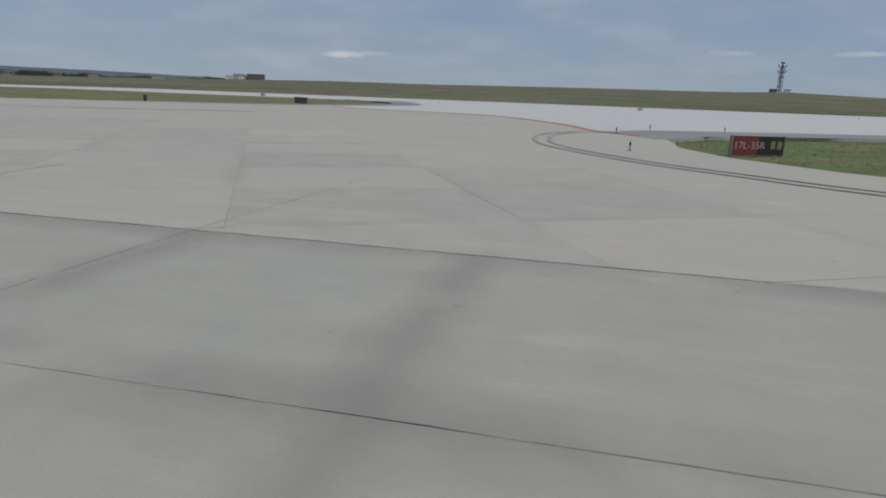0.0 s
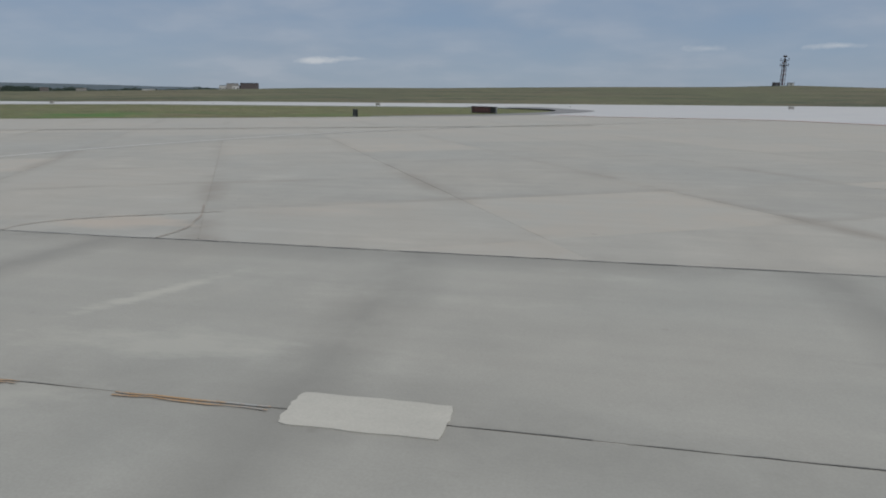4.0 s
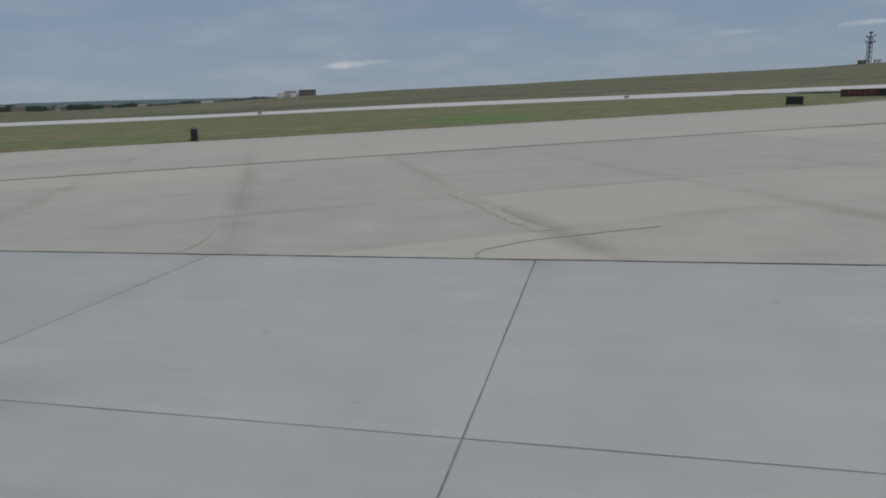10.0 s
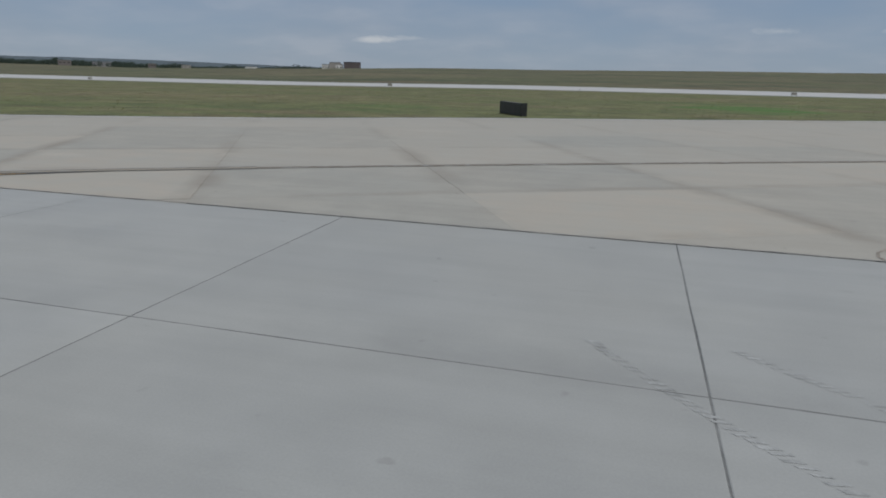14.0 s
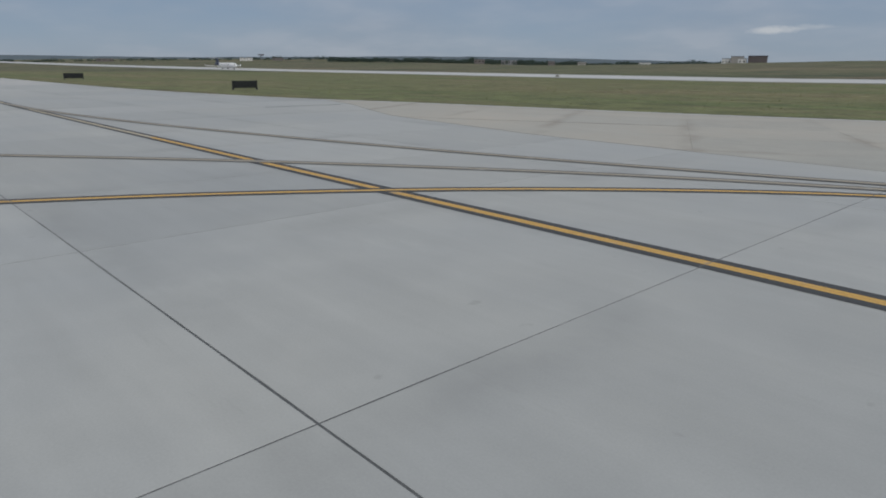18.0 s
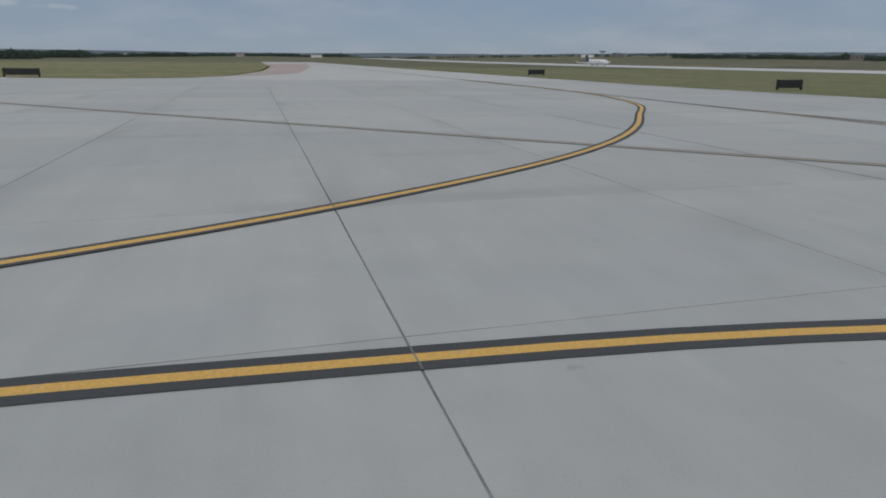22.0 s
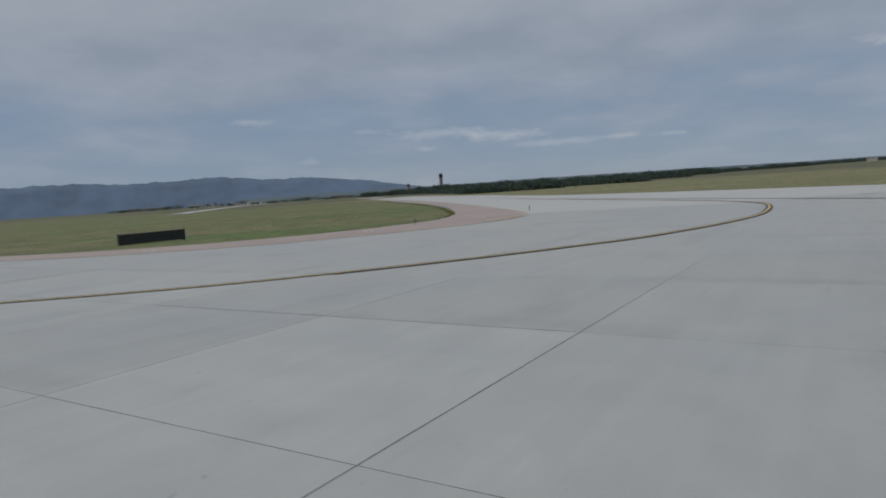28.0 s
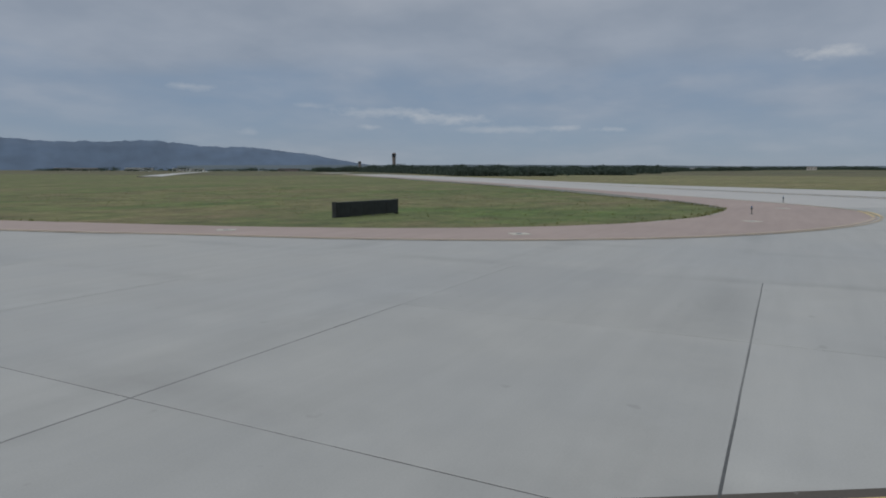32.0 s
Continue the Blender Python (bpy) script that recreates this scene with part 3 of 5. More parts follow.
sheet("old_apron", OLD[::-1], -0.008, M_old, "worn tan concrete apron crossed by tar-sealed cracks", "apron")
LIGHT = [(p.x, p.y) for p in smooth([(31, 152), (38, 132), (41, 120), (39, 108), (35, 97), (34, 92), (41, 87), (50, 85), (60, 82), (66, 74), (71, 64), (73.5, 55.5), (78, 60.5), (101, 73), (200, 116), (330, 151.9)], 3.0)]
sheet("runway_entrance", LIGHT, -0.003, M_light, "pale concrete entrance joining the runway", "taxiway")
sheet("east_shoulder", [(74, 54.5), (78, 47.5), (81, 53.2), (84, 56.5), (98, 64.4), (200, 109.5), (260, 123), (200, 115.5), (101, 72.6), (78, 60.2)], 0.0, M_grit, "narrow grey asphalt shoulder beside the grass", "shoulder")
sheet("island_shoulder", [(p.x, p.y) for p in smooth([(14, 78), (22, 83), (30, 90), (36, 100), (40, 110), (41.5, 120), (37, 133), (28, 151.9), (24, 141), (31, 133), (34.5, 124), (34.5, 112), (31.5, 102), (25, 90), (14, 79.5)], 3.0)], 0.03, M_grit, "grey asphalt shoulder round the nose of the grass strip", "shoulder")
SHOULDER = [(-94.5, -260), (-95, -140), (-97, -124), (-99.3, -116), (-101.5, -108), (-104.7, -101.5), (-109, -96.4), (-115, -92.3), (-121.5, -89.7), (-128.5, -88.9), (-137, -91), (-154, -103), (-206, -144), (-290, -216), (-700, -576)]
inner = [(p.x, p.y) for p in smooth(SW_EDGE, 3.0)]
outer = [(p.x, p.y) for p in smooth(SHOULDER, 3.0)]
sheet("turn_shoulder", outer[::-1] + inner, -0.004, M_asphalt, "reddish brown asphalt shoulder curving round the grass", "shoulder")

sheet("west_shoulder", [(-174, -34), (-183, -26), (-198, -19.5), (-300, -9), (-415, -2), (-415, -21.7), (-300, -22.2), (-240, -24.1), (-205, -27.1), (-186, -29.6)], -0.004, M_asphalt, "pinkish asphalt shoulder at the tip of the grass", "shoulder")

sheet("south_taxiway", [(-141, -74), (-137, -90.5), (-154, -102.5), (-206, -143.5), (-290, -215.5), (-690, -566), (-690, -537), (-400, -279), (-291, -181), (-249, -149), (-219, -123.5), (-203, -104.5), (-190, -86.5), (-178, -68.5), (-171, -56), (-152, -61)],
      -0.012, M_taxi, "pale concrete taxiway between two stretches of grass", "taxiway")
sheet("west_taxiway", [(-152, 14.0), (-160, 13.4), (-220, 12.9), (-420, 12.4), (-1400, 12.4), (-1400, -21.4), (-420, -21.4), (-300, -21.9), (-240, -23.9), (-205, -26.9), (-178, -31.4), (-162, -31)],
      -0.012, M_taxi, "pale concrete taxiway running out along the runway", "taxiway")
ln = [p for p in smooth(NORTH_EDGE[:15], 2.0)]
tagged(part("pavement_edge", ribbon(bmesh.new(), ln, -0.02, -0.6, 0.004), M_light), "pale concrete edge strip along the grass", "pavement edge", kind="structure")

def far_strip(line, w, label):
    bm = bmesh.new()
    prev = None
    ln = smooth(line, 25.0)
    for i, p in enumerate(ln):
        d = (ln[min(i + 1, len(ln) - 1)] - ln[max(i - 1, 0)]).normalized()
        a, b = p + Vector((-d.y, d.x)) * w / 2, p - Vector((-d.y, d.x)) * w / 2
        cur = [bm.verts.new((q.x, q.y, height(q.x, q.y) + dz)) for q, dz in ((a, -0.3), (a, 0.25), (b, 0.25), (b, -0.3))]
        if prev:
            for k in range(3):
                bm.faces.new((prev[k], prev[k + 1], cur[k + 1], cur[k]))
        prev = cur
    bmesh.ops.recalc_face_normals(bm, faces=bm.faces)
    tagged(part("far_taxiway", bm, M_light), label, "taxiway", kind="structure")


far_strip([(-271, -333), (-520, -590), (-900, -980), (-1333, -1420)], 9, "pale concrete taxiway far across the grass")

# slab lattice of the newer apron
XS = [0.12, -6.16, -12.21, -18.31, -24.37, -30.47, -36.56, -42.84, -48.8, -54.61, -61.42, -68.0, -72.94, -78.97, -84.99, -91.15, -97.3, -103.4, -109.5, -115.6, -121.7, -127.8, -133.9, -140]
YS = [17.0, 10.94, 5.08, -1.1, -7.65, -13.51, -19.77, -26.14, -32.55, -38.68, -44.81, -50.92, -57.41, -62.73, -68.19, -74.34, -80.78, -87.44, -94.19, -100.5, -106.8, -113, -119.2, -125.4]

# ---- painted lines ----
EAST_LINE = [(40, 61.5), (20, 51.4), (2, 42.2), (-11.3, 35.5), (-24.7, 28.8), (-38, 21.8), (-44.7, 18.1), (-51.3, 14.2), (-55, 11.9)]
def joints_over(root, ln, w, z):
    """Open slab joints that show through a painted line where it crosses them."""
    for a, b in zip(ln, ln[1:]):
        if not (-125 < a.x < 0 and -120 < a.y < 10.9):
            continue
        d = (b - a).normalized()
        for axis_, vals in ((0, XS), (1, YS)):
            for v in vals:
                if (a[axis_] - v) * (b[axis_] - v) < 0 and abs(d[axis_]) > 0.3:
                    c = a + (b - a) * ((v - a[axis_]) / (b[axis_] - a[axis_]))
                    j = Vector((0, 1)) if axis_ == 0 else Vector((1, 0))
                    half = w / abs(d[axis_])
                    pts_ = [c - j * half, c - j * half * 0.3 + d * 0.004, c + j * half * 0.4 - d * 0.004, c + j * half]
                    bm = ribbon(bmesh.new(), pts_, 0.009, -0.009, z)
                    bm.transform(Matrix.Translation((-ln[0].x, -ln[0].y, 0)))
                    part("joint", bm, M_seal, root, "slab joint showing through the paint")


LINES = [
    ("straight", [(90, -1.1), (0, -1.1), (-50, -1.1), (-100, -1.08), (-160, -0.6), (-420, -0.4), (-1200, -0.4)], 0.0),
    ("turn_near", [(-48, 16.2), (-51.3, 14.2), (-56.6, 9.7), (-62.2, 6.1), (-67.0, 1.4), (-70.45, -3.3), (-73.15, -8.1), (-75.35, -12.9), (-77.05, -17.7), (-78.08, -22.4), (-78.54, -27.2), (-78.79, -32), (-79.1, -44), (-79.3, -70), (-79.3, -240)], 0.004),
    ("turn_far", [(-48, 16.2), (-51.3, 14.2), (-58, 9.6), (-66.6, 4.9), (-75.1, -1.24), (-83.7, -8.8), (-92.2, -17.05), (-100.8, -25.5), (-109.3, -33.85), (-117.9, -42.1), (-126.4, -50.4), (-135, -59.1), (-154, -77.5), (-200, -121), (-300, -208), (-690, -560)], 0.008),
    ("turn_wide", [(-48, 16.2), (-51.3, 14.2), (-56, 11.1), (-60, 9.2), (-65.6, 7.1), (-71.1, 5.3), (-76.7, 3.74), (-82.2, 2.4), (-87.8, 1.2), (-93.3, 0.3), (-98.9, -0.4), (-104.4, -0.85), (-112, -1.05)], 0.012),
    ("arc_north", [(-160, -0.5), (-141.5, -0.3), (-130, -0.6), (-119, -2.0), (-109.6, -4.8), (-102.6, -9), (-97.9, -12), (-94, -15), (-90.9, -18), (-88.4, -21), (-86.3, -24), (-84.45, -27), (-82.9, -30), (-81.6, -33), (-80.66, -36), (-79.8, -41), (-79.4, -50)], 0.016),
    ("arc_south", [(-79.5, -120), (-79.8, -110), (-81.3, -102.5), (-82.75, -98.9), (-84.05, -96.4), (-85.35, -94.25), (-88.35, -89.6), (-91.35, -85.7), (-94.3, -82.4), (-97.4, -79.8), (-100.6, -77.5), (-103.7, -75.5), (-106.8, -73.8), (-110.3, -72.1), (-118.5, -69.9), (-126.8, -69.2), (-138.5, -70.8), (-148, -76.5), (-160, -87), (-200, -122)], 0.020),
]
# stretches where the yellow has worn down to grey
WORN = {"straight": lambda p: p.x < -83}
for nm, pts, lift in LINES:
    ln = smooth(pts, 1.2)
    root = tagged(empty("taxi_line", ln[0].x, ln[0].y), "yellow taxi guide line with black borders on concrete", "marking", "taxi guide lines")
    o = Matrix.Translation((-ln[0].x, -ln[0].y, 0))
    w0, w1 = {"straight": (0.30, 0.10), "arc_south": (0.21, 0.07), "arc_north": (0.225, 0.095)}.get(nm, (0.25, 0.083))
    dark, bright = {"arc_south": (M_brownborder, M_cream), "turn_far": (M_worndark, M_wornyellow), "turn_wide": (M_worndark, M_wornyellow)}.get(nm, (M_black, M_yellow))
    bare = [i for i, p in enumerate(ln) if nm in WORN and WORN[nm](p)]
    whole = ln if not bare else ln[:bare[0] + 1] if bare[0] else ln[bare[-1]:]
    strips = [("border", w0, w1, dark, ln), ("stripe", w1, -w1, bright, whole), ("border", -w1, -w0, dark, ln)]
    if bare:
        strips.append(("worn_stripe", w1, -w1, M_greycoat, ln[bare[0]:bare[-1] + 1]))
    for name, a, b, mat, run in strips:
        bm = ribbon(bmesh.new(), run, a, b, 0.006 + lift)
        bm.transform(o)
        part(name, bm, mat, root)
    if nm == "straight":
        bm = ribbon(bmesh.new(), whole, 0.016, -0.012, 0.0068 + lift)
        bm.transform(o)
        part("seam", bm, M_seam, root, "darker seam between two paint strips")
    joints_over(root, ln, w0, 0.0075 + lift)


def single_line(name, pts, width, mat, label, z=0.03):
    ln = smooth(pts, 1.2)
    bm = ribbon(bmesh.new(), ln, width / 2, -width / 2, z)
    return tagged(part(name, bm, mat), label, "marking")


single_line("old_taxi_line", EAST_LINE, 0.34, M_brownline, "old darkened guide line across worn concrete", 0.014)
for off in (-0.2, 0.2):
    ln = [p for p in smooth(SHOULDER, 2.0)]
    bm = ribbon(bmesh.new(), ln, off - 0.09, off + 0.09, 0.0)
    tagged(part("edge_line", bm, M_edge), "worn double edge line along the asphalt shoulder", "marking", "shoulder edge lines")
    tip = [p for p in ln if -133.5 < p.x < -125.5 and p.y > -96]
    tagged(part("edge_mark", ribbon(bmesh.new(), tip, off - 0.12, off + 0.12, 0.018), M_paleyellow), "pale yellow paint at the tip of the shoulder", "marking", "shoulder edge marks")
single_line("entrance_edge_line", [(36, 92), (41, 87.2), (50, 85), (60, 82), (66, 74), (71, 64), (73.6, 55.6), (77, 51.5)], 0.85, M_redline, "faded reddish edge line by the runway entrance", 0.02)
for k in (0.0, 0.9):
    single_line("entrance_curve_line", [(74.5 + k, 54), (72 + k * 0.8, 52.5), (70.3 + k, 48), (70.1 + k, 43), (71.2 + k, 37.3), (75 + k, 30.8 + k * .3), (79.3 + k, 26.3 + k * .5), (83.5 + k, 22.8 + k * .6), (95 + k, 16), (130, 3 + k)], 0.3, M_greyline, "dark curved double line near the runway sign", 0.02)

# ---- pavement slabs ----
rng = random.Random(4)


def slab(name, pts, gap, z, mat, parent, ragged=0.0, cuts=1, arris=0.008):
    """A slab over a convex polygon, shrunk by half the joint, with a bevelled, slightly chipped arris."""
    c = Vector((sum(p[0] for p in pts) / len(pts), sum(p[1] for p in pts) / len(pts)))
    n = len(pts)
    rings = []
    chips = [rng.uniform(-1, 1) * ragged for _ in range(n * cuts)]
    for g, zz in ((gap, z - 0.05), (gap, z - 0.004), (gap + arris, z)):
        ring = []
        for i in range(n):
            p, q, r = (Vector(pts[k % n]) for k in (i - 1, i, i + 1))
            d1, d2 = (q - p).normalized(), (r - q).normalized()
            n1, n2 = Vector((-d1.y, d1.x)), Vector((-d2.y, d2.x))
            m = (n1 + n2) / max(0.3, 1 + n1.dot(n2))
            ring.append(q + m * g)
            for k in range(1, cuts):
                ring.append(q + (r - q) * (k / cuts) + n2 * (g + chips[i * cuts + k]))
        rings.append([(p.x - c.x, p.y - c.y, zz) for p in ring])
    verts = [v for r in rings for v in r]
    n *= cuts
    faces = [tuple(range(2 * n, 3 * n))]
    for k in (0, 1):
        faces += [(k * n + i, k * n + (i + 1) % n, (k + 1) * n + (i + 1) % n, (k + 1) * n + i) for i in range(n)]
    me = bpy.data.meshes.new(name)
    me.from_pydata(verts, [], faces)
    me.materials.append(mat)
    ob = new(name, me)
    ob.location = (c.x, c.y, 0)
    ob.parent = parent
    return ob


def clip(poly, a, b, c):
    """Keep the part of a polygon where a*x + b*y >= c."""
    out = []
    for i in range(len(poly)):
        p, q = poly[i], poly[(i + 1) % len(poly)]
        dp, dq = a * p[0] + b * p[1] - c, a * q[0] + b * q[1] - c
        if dp >= 0:
            out.append(p)
        if dp * dq < 0:
            t = dp / (dp - dq)
            out.append((p[0] + (q[0] - p[0]) * t, p[1] + (q[1] - p[1]) * t))
    return out


cells = []
for i in range(len(XS) - 1):
    for j in range(len(YS) - 1):
        x1, x0, y1, y0 = XS[i], XS[i + 1], YS[j], YS[j + 1]
        if j == 0 and i < 16 or i < 8 and j > 3 or i < 11 and j > 14 or y0 < -101 and x0 < -92:
            continue
        if x0 < -116 and y1 > 14 or x0 < -98 and y0 < -70 or x0 < -104 and y0 < -63 or x0 < -128 and (y0 > 8 or y0 < -50) or x0 < -98 and y0 < -64 and x0 > 0:
            continue
        cells.append((x0, x1, y0, y1))
        # the cross joints of the turn are sawn thin, the long ones sealed wide
        a, b = (0.0015, 0.002) if y1 < 0 else (0.0, 0.0)
        lo, hi = (0.009 if y == -13.51 else b for y in (y0, y1))
        slab("slab", [(x0 - a, y0 + lo), (x1 + a, y0 + lo), (x1 + a, y1 - hi), (x0 - a, y1 - hi)], 0.011, 0.0, M_new, apron, 0.004, 7)
bm = bmesh.new()
for x0, x1, y0, y1 in cells:
    bm.faces.new([bm.verts.new((x, y, -0.0045)) for x, y in ((x0, y0), (x1, y0), (x1, y1), (x0, y1))])
tagged(part("joint_sealant", bm, M_seal), "dark sealant in the joints between slabs", "joint sealant", kind="structure")

# the older slabs beside the path, and the older, slanting field beyond them
old = bpy.data.objects["old_apron"]
tar = bmesh.new()
LANE_X = [0.12] + [5.4 + 6.17 * k - (1.1 if k > 10 else 0.0) for k in range(17)]
for x0, x1 in zip(LANE_X, LANE_X[1:]):
    for y0, y1 in ((-1.3, 5.08), (5.08, 10.94)):
        slab("slab", [(x0, y0 + .008), (x1, y0 + .008), (x1, y1 - .008), (x0, y1 - .008)], 0.0, 0.006, M_oldnear, old, arris=0.0)
        tar.faces.new([tar.verts.new((x, y, 0.001)) for x, y in ((x0, y0), (x1, y0), (x1, y1), (x0, y1))])
CA, SA = math.cos(radians(28.5)), math.sin(radians(28.5))
for i in range(-9, 19):
    for j in range(-8, 13):
        u0, v0 = -23.1 + 6.26 * i, -2.3 + 4.95 * j
        poly = [(u * CA - v * SA, u * SA + v * CA) for u, v in ((u0, v0), (u0 + 6.26, v0), (u0 + 6.26, v0 + 4.95), (u0, v0 + 4.95))]
        cx, cy = sum(p[0] for p in poly) / 4, sum(p[1] for p in poly) / 4
        if cy > 40 + min(0, cx * 0.22) or cx < -88 or cx < -68 and cy < 17 or cx > 78 or cx > 60 and cy > 24:
            continue
        whole = min(p[1] for p in poly) > 10.94
        poly = clip(poly, 0, 1, 10.94)
        if len(poly) > 2 and area(poly) > 0.6:
            slab("slab", poly, rng.choice((0.002, 0.004, 0.008)) if whole else 0.0006, 0.004, M_old, old, 0.002 if whole else 0.0, 5, 0.004 if whole else 0.0008)
            tar.faces.new([tar.verts.new((x, y, -0.0045)) for x, y in poly])
tagged(part("tar_sealant", tar, M_oldjoint), "brown tar in the joints of the old apron", "joint sealant", kind="structure")

def ragged_strip(line, w, z, name, mat, label, category, group="", kind="", breaks=0.0, jitter=0.04, rag=0.45):
    """A flat strip of uneven width along a line, broken here and there."""
    bm = bmesh.new()
    prev, off = None, 0.0
    for i, p in enumerate(line):
        d = (line[min(i + 1, len(line) - 1)] - line[max(i - 1, 0)]).normalized()
        off = off * 0.8 + rng.uniform(-jitter, jitter)
        a, c = w * rng.uniform(1 - rag, 1 + rag) / 2, w * rng.uniform(1 - rag, 1 + rag) / 2
        cur = [bm.verts.new((p.x - d.y * (off + a), p.y + d.x * (off + a), z)), bm.verts.new((p.x - d.y * (off - c), p.y + d.x * (off - c), z))]
        if prev and rng.random() > breaks:
            bm.faces.new((prev[1], cur[1], cur[0], prev[0]))
        prev = cur
    ob = part(name, bm, mat)
    return tagged(ob, label, category, group, kind) if label else ob


# ragged filler in the two long joints of the old lane
for y, x0, w, breaks, mat in ((5.08, 0.2, 0.012, 0.06, M_faintseal), (10.94, -54, 0.034, 0.0, M_seal)):
    ragged_strip(smooth([(x0 + (104 - x0) * k / 12, y) for k in range(13)], 0.25), w, 0.0145, "joint_filler", mat, "ragged dark filler along an old slab joint", "joint sealant", kind="structure", breaks=breaks, jitter=0.009)

ragged_strip(smooth([(0.1, -1.2), (0.14, 3), (0.1, 7), (0.12, 10.9)], 0.22), 0.042, 0.0105, "joint_filler", M_black, "black filler between new and old slabs", "joint sealant", kind="structure", jitter=0.012)

# joints of the turn that were sealed anew
for pts, w in (([(-69, -13.51), (-80, -13.51), (-92, -13.51), (-104, -13.51)], 0.034), ([(-84.99, -33.0), (-84.99, -38.0), (-84.99, -50.5)], 0.021), ([(-91.15, -68.4), (-91.15, -74.0), (-91.15, -80.5)], 0.016)):
    ragged_strip(smooth(pts, 0.3), w, 0.0022, "joint_filler", M_freshseal, "fresh dark filler in a slab joint", "joint sealant", kind="structure", jitter=0.004, rag=0.35)

# tar-filled cracks: each slanting joint bends square to the lane in its last metre or two
def foot(x, y, turn, dx, dy):
    """A crack that leaves the lane joint at x, runs square to it, then bends into the slanting joint."""
    pts = [(x, 11.0), (x + 0.03, 11.0 + turn * 0.55), (x + dx * 0.25, 11.0 + turn + dy * 0.2), (x + dx * 0.6, 11.0 + turn + dy * 0.6), (x + dx, 11.0 + turn + dy)]
    ragged_strip(smooth(pts, 0.25), y, 0.0115, "tar_crack", M_tar, "brown tar-filled crack in worn concrete", "crack", "tar cracks", jitter=0.02, rag=0.7)


for x, turn in ((31.0, 1.5), (16.75, 1.3), (-19.1, 1.1)):
    foot(x, 0.05, turn, -1.3, 2.4)
for x, turn in ((27.6, 1.1), (7.2, 1.1), (-13.2, 1.0), (-33.35, 1.0)):
    foot(x, 0.055, turn, 3.2, 1.75)

for pts in ([(57.7, 11.0), (57.78, 13.0), (57.85, 14.9), (57.7, 16.6), (57.45, 18.2)], [(52.3, 13.1), (51.4, 14.8), (50.0, 17.3), (47.4, 21.9)]):
    ragged_strip(smooth(pts, 0.25), 0.045, 0.0115, "tar_crack", M_tar, "brown tar-filled crack in worn concrete", "crack", "tar cracks", jitter=0.02, rag=0.7)

ragged_strip(smooth([(-16.2, 20.3), (-15.6, 19.1), (-14.9, 17.6), (-13.9, 15.8), (-13.1, 14.5), (-12.3, 13.3)], 0.3), 0.34, 0.0095, "joint_stain", M_stain, "brown stain spread along a joint in worn concrete", "stain", jitter=0.03, rag=0.5)
ragged_strip(smooth([(66.9, -1.0), (66.8, 5.8), (66.9, 11.1), (67.1, 16), (67.2, 20.3)], 0.3), 0.014, 0.0122, "joint_filler", M_tar, "ragged dark filler along an old slab joint", "joint sealant", kind="structure", breaks=0.12, jitter=0.012)

# the old white guide line: a worn earlier coat, a brighter one over it, and splits in the paint
ragged_strip(smooth([(14.36, -1.2), (14.37, 2), (14.37, 5), (14.38, 8), (14.38, 11), (14.40, 14), (14.44, 17), (14.62, 20.5)], 0.25), 0.72, 0.0105, "old_guide_line", M_oldwhite, "broad worn coat of an old painted guide line", "marking", jitter=0.006, rag=0.05)
ragged_strip(smooth([(14.44, -1.2), (14.45, 2), (14.46, 5), (14.47, 8), (14.49, 11), (14.54, 14.2), (14.62, 17.5), (14.76, 20.6)], 0.25), 0.47, 0.013, "old_guide_line", M_white, "broad faded white painted guide line on old concrete", "marking", jitter=0.008, rag=0.07)
ragged_strip(smooth([(14.86, 21.9), (15.28, 25.8), (16.2, 29.8), (17.5, 33.9), (19.08, 38), (21.0, 42.2), (26, 50), (33, 58.5), (45, 69), (60, 80)], 0.6), 0.36, 0.013, "old_guide_line", M_white, "narrow faded white painted guide line on old concrete", "marking", jitter=0.01, rag=0.10)
for pts, w in (([(14.70, 10.7), (14.76, 10.0), (14.74, 9.4)], 0.03), ([(14.74, 9.3), (14.76, 8.0), (14.75, 7.3)], 0.012), ([(14.75, 7.2), (14.73, 6.3)], 0.014), ([(14.72, 5.9), (14.70, 5.2)], 0.022),
               ([(14.31, 16.0), (14.30, 14.8), (14.33, 13.6), (14.37, 12.6)], 0.06), ([(14.50, 22.3), (14.42, 20.6), (14.40, 19.3)], 0.06), ([(14.42, 6.35), (14.41, 6.0)], 0.015), ([(14.30, 10.3), (14.32, 9.9)], 0.02), ([(14.47, 5.3), (14.46, 5.12)], 0.025)):
    ragged_strip(smooth(pts, 0.15), w, 0.0165, "paint_split", M_seal, "dark split along worn white paint", "crack", "paint splits", jitter=0.006)


# tread marks of a vehicle that crossed the newer slabs
def tread(pts, w):
    """A row of short slanting bars along a line."""
    bm = bmesh.new()
    ln = smooth(pts, 0.105)
    for i, p in enumerate(ln[:-1]):
        d = (ln[i + 1] - p).normalized()
        nrm = Vector((-d.y, d.x))
        if rng.random() < 0.12:
            continue
        a, b = p - nrm * w * rng.uniform(0.30, 0.42), p + nrm * w * rng.uniform(0.34, 0.5) + d * 0.10
        t = d * rng.uniform(0.018, 0.036)
        bm.faces.new([bm.verts.new((q.x, q.y, 0.003)) for q in (a - t, a + t, b + t, b - t)])
    tagged(part("tread_mark", bm, M_tread), "faint grey tyre tread mark across pale concrete", "tyre mark", "tread marks", "stuff")


